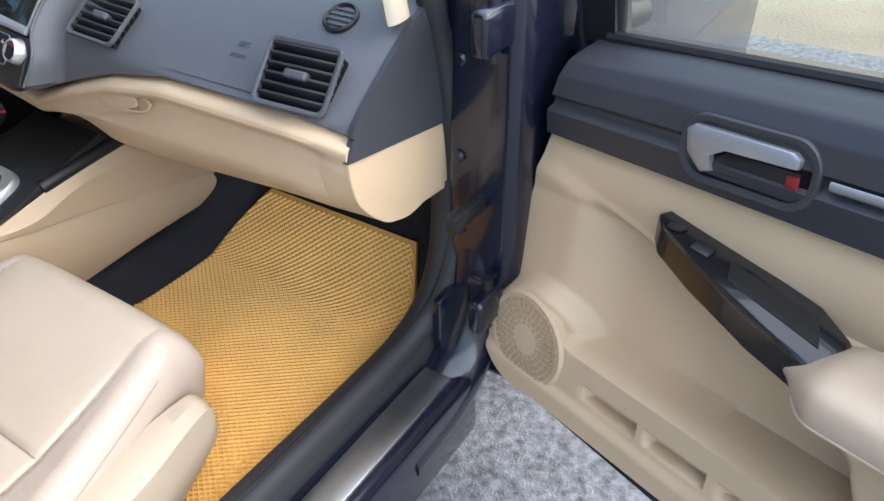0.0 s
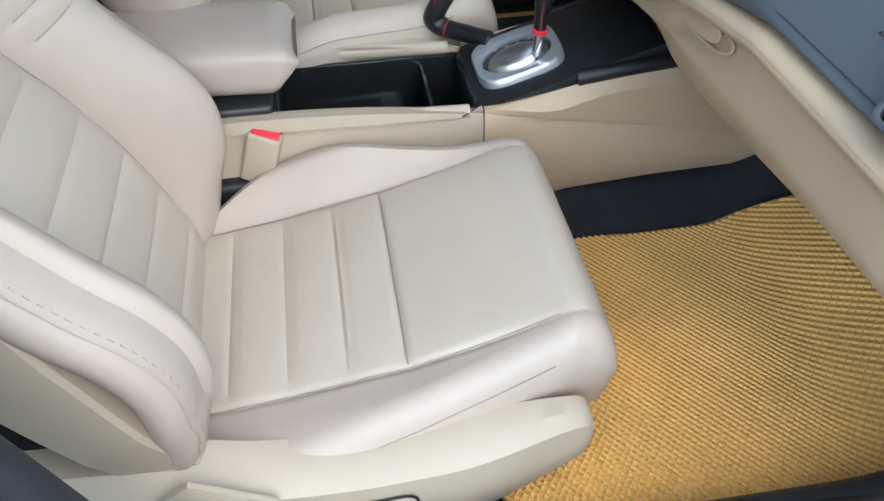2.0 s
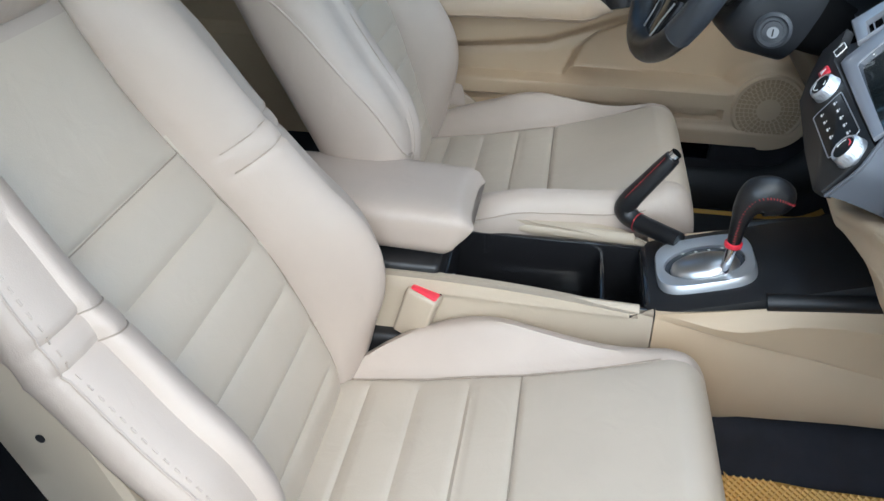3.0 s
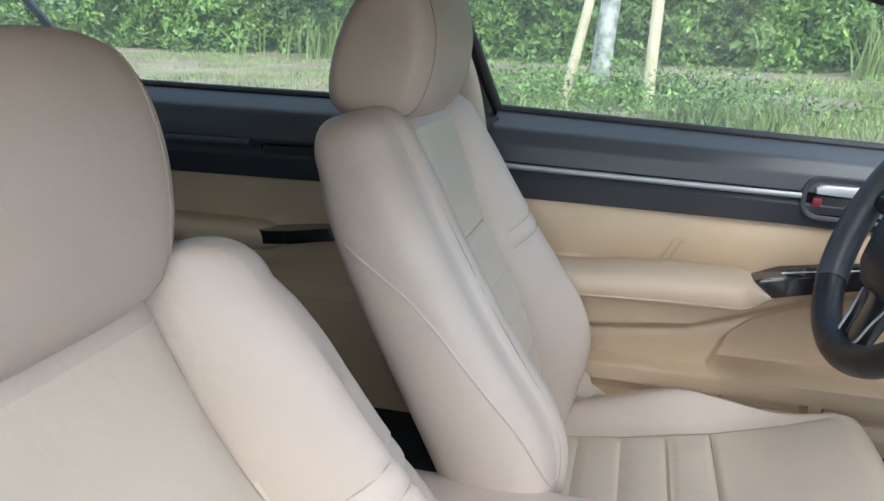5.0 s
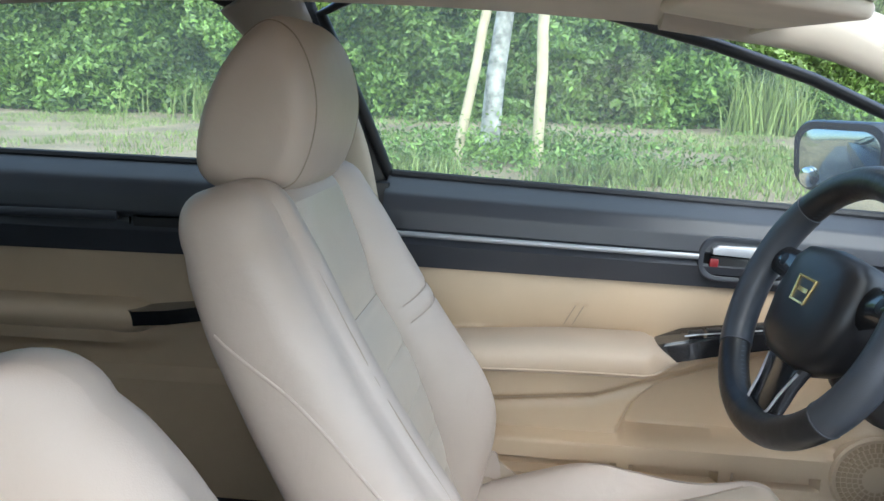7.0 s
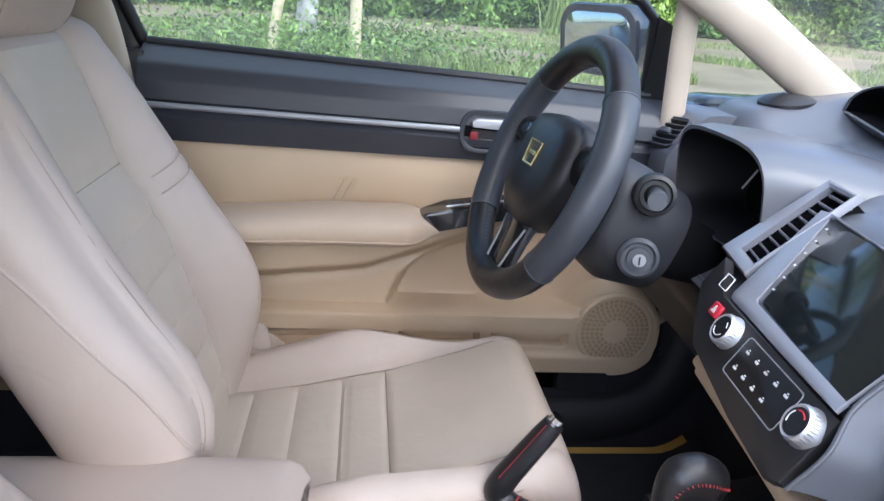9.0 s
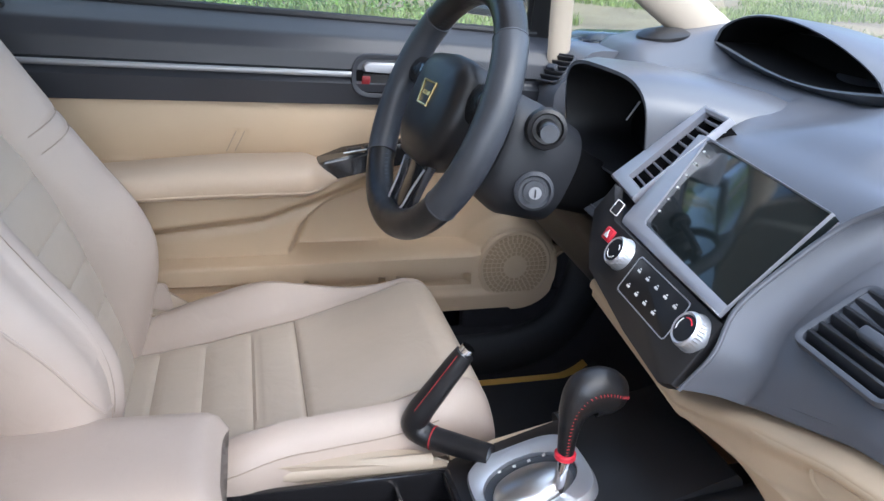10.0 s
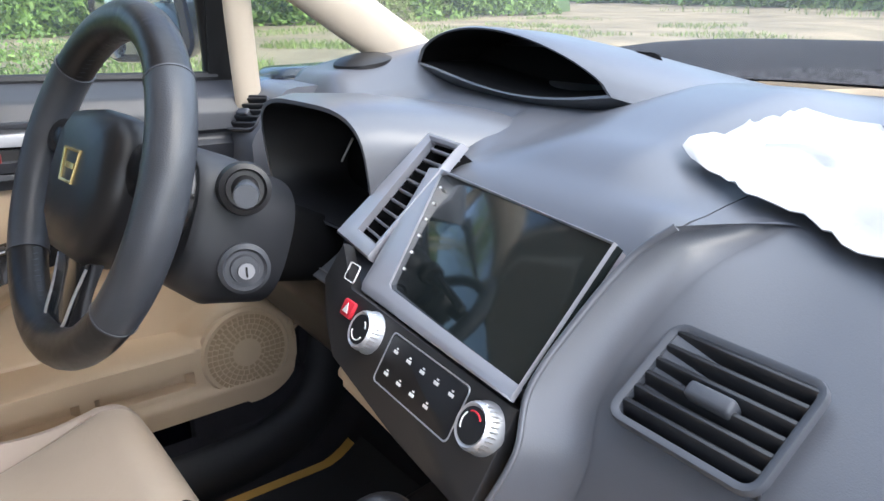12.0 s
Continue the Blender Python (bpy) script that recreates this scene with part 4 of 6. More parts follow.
def front_door(s, m, driver):
    """A front door in the car's own place, s its side, then turned by m."""
    pod_y = 0.711 if driver else 0.744
    slots = ((0.06, 0.29), (0.31, 0.46), (0.48, 0.625)) if driver else ((0.20, 0.31), (0.325, 0.417), (0.430, 0.523), (0.536, 0.632))
    door = thing("door_1" if driver else "door_2", "closed driver door with dark upper pad and beige padded trim" if driver else "open front passenger door with dark upper pad and beige trim", "car door", "car doors", "structure")

    def M(x, y, z):
        return tuple(m @ Vector((s * x, y, z)))

    ys = list(np.arange(-0.125, pod_y + 0.0885, 0.005))
    sweep = 0.28 if driver else 0.34

    def lead(y, z):
        """The leading edge leans: forward at its foot, back at its top."""
        return y - sweep * max(y - 0.60, 0) * (z - 0.60) / 0.40

    def low(y):
        return 0.487 if y < pod_y - 0.011 else 0.571 - math.sqrt(max(0.0079 - (y - pod_y + 0.005) ** 2, 0.0))

    part("lower_trim", slab(lambda y, t: M(trim_x(y, low(y) + (split_line(y) - low(y)) * t, pod_y, slots), lead(y, low(y) + (split_line(y) - low(y)) * t), low(y) + (split_line(y) - low(y)) * t), ys, list(np.linspace(0, 1, 110)), 0.02 * s), BEIGE, door, "beige moulded and padded lower trim")
    yu = list(np.linspace(-0.125, 0.83, 60))
    part("upper_pad", slab(lambda y, t: M(upper_x(y, t), lead(y, belt(y) + (split_line(y) - 0.001 - belt(y)) * t), belt(y) + (split_line(y) - 0.001 - belt(y)) * t), yu, list(np.linspace(0, 1, 41)), -0.012 * s), DARK, door, "charcoal plastic upper pad")
    # silver strip along the pad
    line = [M(0.6535, y, belt(y) + (split_line(y) - belt(y)) * 0.615) for y in np.linspace(-0.115, 0.397, 30)]
    part("trim_strip", tube(line, 0.0050, 10, flat=0.55, up=(0, 0, 1)), STRIP, door, "satin silver trim strip")
    # padded lid of the armrest
    loops = []
    for y in np.linspace(-0.125, 0.372, 50):
        end = step(0.378, 0.31, y)
        w, h = 0.018 + 0.046 * (0.35 + 0.65 * end), (0.006 + 0.023 * end) * lerp([-0.125, 0.0, 0.18], [0.78, 0.82, 1.0], y)
        zc_ = 0.772 - 0.010 * step(0.22, -0.08, y) - 0.010 * (1 - end)
        loops.append([M(0.684 - w - 0.006 + w * 0.98 * math.copysign(abs(math.cos(a)) ** 0.6, math.cos(a)), y, zc_ + h * math.copysign(abs(math.sin(a)) ** 0.7, math.sin(a))) for a in (2 * math.pi * k / 32 for k in range(32))])
    rest = part("armrest", loft(loops), ARMVINYL, door, "padded beige armrest")
    part("piping", tube([Vector(loop[18]) for loop in loops[:-3]], 0.0018, 8), ARMVINYL, rest)
    for off in (0.190, 0.204):
        part("seam", tube([M(trim_x(off + 0.5 * (z - 0.80), z) - 0.0016, off + 0.5 * (z - 0.80), z) for z in np.linspace(0.797, 0.832, 10)], 0.0007, 6), SEAM, door)
    # switch panel
    o = [(0.325, 0.618), (0.345, 0.604), (0.42, 0.610), (0.52, 0.628), (0.585, 0.645), (0.605, 0.660), (0.60, 0.672), (0.50, 0.676), (0.38, 0.672), (0.335, 0.655)]
    if not driver:
        o = [(y - 0.10 * max(y - 0.33, 0), x) for y, x in o]

    def sz(y, x=0.64):
        if driver:
            return lerp([0.32, 0.40, 0.60], [0.772, 0.786, 0.812], y) + 0.016 * step(0.30, 0.36, y)
        return 0.804 + 0.15 * (y - 0.45) + 0.30 * (x - 0.64)

    loops = [[M(x, y, sz(y, x) + h) for y, x in o] for h in (-0.03, -0.002, 0.0)]
    c = np.mean(o, axis=0)
    loops.append([M(c[1] + (x - c[1]) * 0.93, c[0] + (y - c[0]) * 0.97, sz(c[0] + (y - c[0]) * 0.97, c[1] + (x - c[1]) * 0.93) + 0.004) for y, x in o])
    panel = part("switch_panel", loft(loops), GLOSS, door, "glossy black switch panel")
    for y, x in (((0.40, 0.632), (0.43, 0.638), (0.47, 0.640), (0.50, 0.648)) if driver else ((0.505, 0.648),)):
        part("switch", moved(box(-0.009, 0.009, -0.012, 0.012, 0, 0.006, 0.002, 2), m @ plane_at((s * x, y, sz(y, x) + 0.003), (1, 0, 0.0 if driver else 0.4), (0, 1, 0.13))), BLACK, panel)
    if driver:
        part("switch_edge", tube([M(0.623, y, sz(y) + 0.0055) for y in np.linspace(0.38, 0.50, 12)], 0.0012, 6), SILVER, panel)
    else:
        part("knob_ring", disc(M(0.655, 0.547, sz(0.547, 0.655) + 0.004), m.to_3x3() @ Vector((0, 0, 1)), [(0.011, 0), (0.011, 0.002), (0.009, 0.002)], 24), BLACK, panel)
        pull = [(0.35, 0.625), (0.46, 0.632), (0.475, 0.655), (0.37, 0.656)]
        part("pull_pocket", loft([[M(x, y, sz(y, x) + 0.0048) for y, x in pull], [M(x * 0.9 + 0.064, y * 0.94 + 0.024, sz(y, x) + 0.0052) for y, x in pull]]), BLACK, panel, "hollow of the door pull")
    # inner handle in its bowl
    hm = m @ plane_at((s * 0.6575, 0.475 if driver else 0.486, 0.926), (0, 1, -0.04), (0, 0.04, 1))
    hf = hm @ Matrix.Diagonal((1, 1, 1 if hm.to_3x3().col[2].dot((m.to_3x3() @ Vector((-s, 0, 0)))) > 0 else -1, 1))
    outline = [(x, y) for x, y in rounded(0.158, 0.074, 0.030, 6)]
    inner = [(x, y) for x, y in rounded(0.140, 0.058, 0.024, 6)]
    bowl = part("handle_bowl", ring(outline, inner, hf, 0.006, 0.0), DARK, door, "dark handle bowl")
    part("bowl_floor", plate(inner, hf, 0.001, 0.0003), MATTE, bowl)
    handle = [(0.070, 0.018), (0.060, 0.025), (-0.052, 0.023), (-0.060, 0.017), (-0.058, 0.008), (0.020, 0.006), (0.038, -0.004), (0.034, -0.020), (0.046, -0.024), (0.066, -0.006)]
    part("inner_handle", plate(handle, hf, 0.011, 0.004), STRIP, door, "satin silver inner door handle")
    part("handle_hollow", plate([(0.03, -0.022), (-0.058, -0.02), (-0.058, 0.003), (0.02, 0.003), (0.034, -0.006)], hf, 0.003, 0.001), BLACK, bowl)
    part("lock_knob", moved(box(-0.060, -0.046, -0.014, 0.000, 0.002, 0.006, 0.002, 2), hf), LOCKRED, door, "red lock button")
    # loudspeaker grille with rings of holes, drawn as darker brown plates
    ax = m.to_3x3() @ Vector((-s, 0, 0))
    grille = part("speaker_grille", disc(M(trim_x(pod_y, 0.571, pod_y) + 0.002, pod_y, 0.571), ax, [(0.074, -0.01), (0.074, 0.004), (0.070, 0.0075), (0.067, 0.006), (0.03, 0.0072), (0.022, 0.0085), (0.012, 0.0085), (0.0, 0.008)], 48), BEIGE, door, "round beige loudspeaker grille")
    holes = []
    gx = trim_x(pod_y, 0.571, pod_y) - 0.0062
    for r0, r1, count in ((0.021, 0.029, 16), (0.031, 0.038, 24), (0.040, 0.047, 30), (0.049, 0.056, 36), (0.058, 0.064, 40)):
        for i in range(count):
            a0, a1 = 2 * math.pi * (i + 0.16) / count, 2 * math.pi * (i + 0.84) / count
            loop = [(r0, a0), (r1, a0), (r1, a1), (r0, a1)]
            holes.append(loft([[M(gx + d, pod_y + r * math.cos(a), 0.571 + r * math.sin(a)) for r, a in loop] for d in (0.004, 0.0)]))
    part("grille_hole_shade", join(*holes), HOLESHADE, grille)
    # outer shell of the door
    frame_line = [(-0.135, 0.36), (-0.135, 1.0), (-0.115, belt(-0.115)), (0.3, belt(0.3)), (0.74, belt(0.74)), (0.85, 0.985), (0.89, 0.90), (0.87, 0.50), (0.80, 0.40)]
    def shell_loop(x, grow):
        return [M(x, y * grow + 0.38 * (1 - grow), z * grow + 0.66 * (1 - grow)) for y, z in frame_line]
    part("outer_panel", loft([shell_loop(0.752, 0.90), shell_loop(0.716, 0.94), shell_loop(0.715, 0.985), shell_loop(0.735, 1), shell_loop(0.80, 1.0), shell_loop(0.825, 0.96)]), NAVY, door, "navy painted outer panel")
    part("door_edge_seal", tube([M(0.715, y, z) for y, z in ((-0.12, 0.40), (-0.12, 0.7), (-0.12, 1.0))], 0.01, 8), RUBBER, door)
    part("window_seal", tube([M(0.716, y, belt(y) + 0.002) for y in np.linspace(-0.12, 0.74, 20)], 0.008, 8), RUBBER, door, "black rubber window seal")
    # window frame and pane
    top = [(-0.125, 1.035), (-0.165, 1.15), (-0.222, 1.30), (-0.14, 1.338), (0.0, 1.338), (0.142, 1.326), (0.392, 1.262), (0.545, 1.214), (0.69, 1.154), (0.722, 1.125), (0.735, 0.99)]
    def fx(z):
        return 0.725 - 0.10 * max(z - 1.03, 0) / 0.3
    part("window_frame", tube([M(fx(z), y, z) for y, z in top], 0.010, 10), BLACK, door, "black window frame")
    part("mirror_sail", loft([[M(fx(z) - 0.012 + d, y, z) for y, z in ((0.725, 1.13), (0.775, 1.105), (0.80, 0.985), (0.728, 0.985))] for d in (0, 0.03)]), BLACK, door)
    pts = [M(fx(z) + 0.004, y, z) for y, z in top]
    pane = part("window_pane", (pts, [tuple(range(len(pts)))]), PANE, door, "clear window glass")
    pane.visible_shadow = False
    # door mirror
    mm = m @ plane_at((s * 0.90, 0.690, 1.078 if driver else 1.125), (s * 0.86, -0.50, 0), (0, -0.15, 1))
    sign = -1 if (mm.to_3x3().col[2]).dot(m.to_3x3() @ Vector((0, -1, 0))) < 0 else 1
    mm = mm @ Matrix.Diagonal((1, 1, sign, 1))
    out = rounded(0.210, 0.138, 0.045, 6)
    mirror = part("door_mirror", loft([[tuple(mm @ Vector((x * k, y * k, h))) for x, y in out] for k, h in ((0.5, -0.085), (0.8, -0.07), (0.95, -0.035), (1, 0), (0.96, 0.006))]), NAVY, door, "navy door mirror")
    part("mirror_glass", plate([(x * 0.82, y * 0.78) for x, y in out], mm @ Matrix.Translation((0, 0, 0.005)), 0.003), MIRROR, mirror, "mirror glass")
    part("wide_angle_mirror", disc(tuple(mm @ Vector((0.062, -0.040, 0.008))), mm.to_3x3() @ Vector((0, 0, 1)), [(0.020, 0), (0.020, 0.004), (0.016, 0.007), (0.008, 0.0085), (0, 0.009)], 28), CHROME, mirror, "small round wide-angle mirror")
    part("mirror_arm", tube([M(0.74, 0.775, 1.01), M(0.80, 0.77, 1.02)], 0.022, 10), BLACK, mirror)
    return door


front_door(-1, Matrix.Identity(4), True)
hinge = Matrix.Translation((0.703, 0.925, 0.48)) @ Matrix.Rotation(radians(68.3), 4, "Z") @ Matrix.Rotation(radians(8.7), 4, "Y") @ Matrix.Rotation(radians(-5.3), 4, "X") @ Matrix.Translation((-0.703, -0.925, -0.60))
front_door(1, hinge, False)


def rear_door(s, name):
    door = thing(name, "closed rear door with dark upper pad and beige trim", "car door", "car doors", "structure")

    def rx(y, z):
        x = 0.672
        x -= 0.045 * step(0.70, 0.735, z) * (1 - step(0.785, 0.80, z)) * step(-1.02, -0.9, y) * (1 - step(-0.62, -0.50, y))
        x -= 0.022 * step(0.675, 0.655, z)
        return x

    ys = list(np.linspace(-1.12, -0.215, 60))
    part("lower_trim", slab(lambda y, z: (s * rx(y, z), y, z), ys, list(np.linspace(0.43, 0.89, 44)), 0.02 * s), BEIGE, door, "beige moulded lower trim")
    part("upper_pad", slab(lambda y, t: (s * upper_x(y, t), y, belt(y) + (split_line(y) - 0.001 - belt(y)) * t), ys, list(np.linspace(0, 1, 31)), -0.012 * s), DARK, door, "charcoal plastic upper pad")
    part("trim_strip", tube([(s * 0.6535, y, 0.957) for y in np.linspace(-1.1, -0.60, 20)], 0.0085, 10, flat=0.55, up=(0, 0, 1)), DARK, door)
    hm = plane_at((s * 0.657, -0.515, 0.950), (0, s, 0), (0, 0, 1))
    part("handle_bowl", join(ring(rounded(0.13, 0.06, 0.024, 6), rounded(0.115, 0.046, 0.02, 6), hm, 0.005), plate(rounded(0.115, 0.046, 0.02, 6), hm, 0.002)), BLACK, door)
    part("inner_handle", plate([(-0.05, 0.006), (0.05, 0.004), (0.055, 0.016), (0.045, 0.022), (-0.045, 0.022)], hm, 0.012, 0.003), DARK, door)
    o = [(-0.585, 0.636), (-0.56, 0.615), (-0.50, 0.612), (-0.40, 0.640), (-0.34, 0.668), (-0.45, 0.676), (-0.56, 0.668)]
    part("switch_panel", loft([[(s * x, y, 0.790 + 0.10 * (y + 0.56) + h) for y, x in o] for h in (-0.022, 0, 0.004)]), GLOSS, door, "glossy black switch panel")
    loops = []
    for y in np.linspace(-1.0, -0.535, 30):
        end = math.sqrt(max(1 - ((y + 0.60) / 0.07) ** 2, 0.03)) if y > -0.60 else 1
        loops.append([(s * (0.684 - 0.066 * max(math.cos(a), 0)), y, 0.772 + 0.032 * math.copysign(abs(math.sin(a)) ** 0.7, math.sin(a)) * end) for a in (2 * math.pi * k / 20 for k in range(20))])
    part("armrest", loft(loops), BEIGE, door, "padded beige armrest")
    part("outer_panel", box(*sorted((s * 0.82, s * 0.715)), -1.12, -0.21, 0.36, 1.03, 0.02, 3), NAVY, door, "navy painted outer panel")
    top = [(-0.225, 1.035), (-0.335, 1.30), (-0.40, 1.335), (-0.70, 1.335), (-1.10, 1.315), (-1.36, 1.25), (-1.28, 1.055)]
    part("window_frame", tube([(s * (0.725 - 0.10 * max(z - 1.03, 0) / 0.3), y, z) for y, z in top], 0.017, 10), BLACK, door, "black window frame")
    part("window_divider", tube([(s * 0.715, -0.975, 1.05), (s * 0.672, -1.165, 1.285)], 0.009, 8), BLACK, door)
    pts = [(s * (0.73 - 0.10 * max(z - 1.03, 0) / 0.3), y, z) for y, z in top]
    # the right pane is out of view and darkened to hold back light
    pane = part("window_pane", (pts, [tuple(range(len(pts)))]), PANE if s < 0 else DIMGLASS, door, "clear window glass" if s < 0 else "unseen window glass darkened to hold back light")
    pane.visible_shadow = s > 0
    part("window_seal", tube([(s * 0.716, y, belt(y) + 0.002) for y in np.linspace(-1.1, -0.22, 12)], 0.008, 8), RUBBER, door)


rear_door(-1, "door_3")
# right rear door, out of view, added to shut out light from that side
rear_door(1, "unseen_door_4")

# ---- dashboard ----
dash = thing("dashboard", "slate grey two-tier dashboard with beige lower half", "dashboard")


def lower_edge(x):
    return lerp([-0.70, -0.25, -0.14, 0.0, 0.05, 0.155, 0.25, 0.37, 0.60, 0.69], [0.80, 0.78, 0.765, 0.745, 0.737, 0.775, 0.805, 0.825, 0.828, 0.816], x)


def dash_profile(x):
    e = lower_edge(x)
    p_side = [(1.30, 0.975), (1.12, 0.978), (0.98, 0.972), (0.87, 0.955), (0.79, 0.925), (0.725, 0.886), (0.660, 0.839), (0.648, e + 0.004 + 0.0), (0.652, e)]
    p_mid = [(1.30, 0.975), (1.12, 0.985), (0.98, 0.975), (0.87, 0.955), (0.80, 0.948), (0.745, 0.935), (0.668, 0.840), (0.640, e + 0.01), (0.645, e)]
    p_drv = [(1.30, 0.975), (1.12, 0.990), (0.98, 0.975), (0.89, 0.960), (0.83, 0.945), (0.79, 0.900), (0.735, 0.840), (0.700, e + 0.01), (0.705, e)]
    k, d = step(0.235, 0.10, x), step(-0.13, -0.22, x)
    out = [tuple((1 - k) * np.array(a) + k * np.array(b)) for a, b in zip(p_side, p_mid)]
    out = [tuple((1 - d) * np.array(a) + d * np.array(b)) for a, b in zip(out, p_drv)]
    # the shell draws back behind the instruments
    p_ins = [(1.30, 0.975), (1.12, 0.990), (0.98, 0.975), (0.93, 0.955), (0.90, 0.920), (0.88, 0.880), (0.80, 0.842), (0.705, e + 0.01), (0.705, e)]
    n = step(-0.487, -0.468, x) * step(-0.233, -0.252, x)
    return [tuple((1 - n) * np.array(a) + n * np.array(b)) for a, b in zip(out, p_ins)]


def dash_point(x, v):
    pr = dash_profile(x)
    f = v * (len(pr) - 1)
    i = min(int(f), len(pr) - 2)
    g = [pr[max(i - 1, 0)], pr[i], pr[i + 1], pr[min(i + 2, len(pr) - 1)]]
    t = f - i
    y, z = (0.5 * (2 * g[1][c] + (g[2][c] - g[0][c]) * t + (2 * g[0][c] - 5 * g[1][c] + 4 * g[2][c] - g[3][c]) * t * t + (3 * g[1][c] - g[0][c] - 3 * g[2][c] + g[3][c]) * t ** 3) for c in (0, 1))
    y += 0.10 * max(abs(x) - 0.60, 0) * step(0.0, 0.5, v)
    z += 0.046 * step(-0.44, -0.58, x) * step(0.0, 0.16, v) * step(0.56, 0.42, v)
    z += 0.024 * step(-0.17, -0.05, x) * step(0.115, 0.02, x) * step(0.02, 0.2, v) * step(0.60, 0.40, v)
    return (x, y, z)


part("upper_shell", slab(dash_point, list(np.linspace(0.125, 0.68, 60)), list(np.linspace(0, 1, 80)), 0.012), DASH, dash, "slate grey grained passenger side shell")
part("upper_shell", slab(dash_point, list(np.linspace(-0.68, 0.1235, 90)), list(np.linspace(0, 1, 80)), 0.012), TOPDASH, dash, "silver grey shell round the instruments")


def glove_point(x, v):
    e = lower_edge(x)
    k = 0.5 * step(0.055, 0.20, x) + 0.5 * min(max((x - 0.06) / 0.13, 0.0), 1.0)
    n = 0.011 * step(0.16, 0.24, x) * step(0.66, 0.60, x)
    back = 0.034 * step(0.20, 0.62, x)
    pr = [(0.66, e - 0.002), (0.636, e - 0.009), (0.631, e - 0.018), (0.635 + n, e - 0.024 - 0.010 * k), (0.636 + 0.8 * n, e - 0.026 - 0.026 * k), (0.637 + 0.3 * back, (e - 0.028) * (1 - k) + 0.728 * k), (0.652 + 0.8 * back, (e - 0.030) * (1 - k) + 0.690 * k), (0.682 + back, (e - 0.030) * (1 - k) + 0.665 * k), (0.75 + back, (e - 0.02) * (1 - k) + 0.66 * k), (0.95, 0.72)]
    for i in (5, 6, 7):
        pr[i] = (pr[i][0], min(pr[i][1], pr[i - 1][1] - 0.008))
    f = v * (len(pr) - 1)
    i = min(int(f), len(pr) - 2)
    t = f - i
    g = [pr[max(i - 1, 0)], pr[i], pr[i + 1], pr[min(i + 2, len(pr) - 1)]]
    y, z = (0.5 * (2 * g[1][c] + (g[2][c] - g[0][c]) * t + (2 * g[0][c] - 5 * g[1][c] + 4 * g[2][c] - g[3][c]) * t * t + (3 * g[1][c] - g[0][c] - 3 * g[2][c] + g[3][c]) * t ** 3) for c in (0, 1))
    y += 0.10 * max(x - 0.60, 0)
    return (x, y, z)


part("lower_panel", slab(glove_point, list(np.linspace(-0.165, 0.681, 110)), list(np.linspace(0, 1, 60)), 0.012), BEIGE, dash, "beige lower panel below the glovebox line")
lid_us, lid_vs = list(np.linspace(0.166, 0.635, 70)), list(np.linspace(0.185, 0.60, 50))
lid = part("glovebox_lid", slab(lambda x, v: tuple(np.array(glove_point(x, v)) + np.array((0, -0.0035, 0.001)) * min(1, 12 * min(x - 0.164, 0.637 - x) / 0.41 + 0.1, 12 * min(v - 0.18, 0.605 - v) + 0.1)), lid_us, lid_vs, 0.008), BEIGE, dash, "beige glovebox lid")
hm = plane_at((0.285, 0.6365, 0.778), (1, 0, 0.10), (0, 0.25, 1))
hm = hm if hm.to_3x3().col[2].y < 0 else hm @ Matrix.Diagonal((1, 1, -1, 1))
latch = part("latch", ring([(0.056 * math.copysign(abs(math.cos(a)) ** 0.7, math.cos(a)), 0.0145 * math.sin(a)) for a in (2 * math.pi * k / 36 for k in range(36))], [(0.052 * math.copysign(abs(math.cos(a)) ** 0.7, math.cos(a)), 0.0115 * math.sin(a)) for a in (2 * math.pi * k / 36 for k in range(36))], hm, 0.002, 0.004), BEIGE, lid, "beige recessed glovebox latch")
part("latch_paddle", plate([(0.040 * math.copysign(abs(math.cos(a)) ** 0.7, math.cos(a)) - 0.012, 0.011 * math.sin(a)) for a in (2 * math.pi * k / 36 for k in range(36))], hm, 0.0016, 0.001), BEIGE, latch)
# the hollow is a plate in the painted shade colour
part("latch_hollow_shade", plate([(0.0115 * math.cos(a), 0.011 * math.sin(a)) for a in (2 * math.pi * k / 24 for k in range(24))], hm @ Matrix.Translation((0.039, 0, 0)), 0.0008, 0.0003), HOLESHADE, latch)
# outer cheek of the dash


def end_front(v):
    """The front edge of the dash's outer cheek: down the profile, then on below it."""
    if v <= 1:
        return dash_point(0.68, v)[1:]
    return (0.655 - 0.012 * (v - 1) / 0.3, lower_edge(0.68) - (lower_edge(0.68) - 0.792) * (v - 1) / 0.3)


lid_edge = [glove_point(0.681, v)[1:] for v in np.linspace(0.12, 0.86, 60)]
part("end_panel", slab(lambda u, v: (0.6835 + 0.003 * u, end_front(v)[0] - 0.004 + (0.87 - end_front(v)[0]) * u, end_front(v)[1] - 0.034 * u * step(0.85, 1.3, v)), list(np.linspace(0, 1, 12)), list(np.linspace(0.40, 1.3, 50)), 0.008), DARK, dash, "charcoal end panel")
part("end_panel", slab(lambda u, t: (lambda z: (0.680 + 0.0025 * u, lerp([q[1] for q in lid_edge[::-1]], [q[0] for q in lid_edge[::-1]], z) * (1 - u) + 0.87 * u - 0.001, z))((0.7905 - 0.034 * u) * (1 - t) + (0.664 - 0.012 * u) * t), list(np.linspace(0, 1, 12)), list(np.linspace(0, 1, 40)), 0.008), BEIGE, dash, "beige end panel")
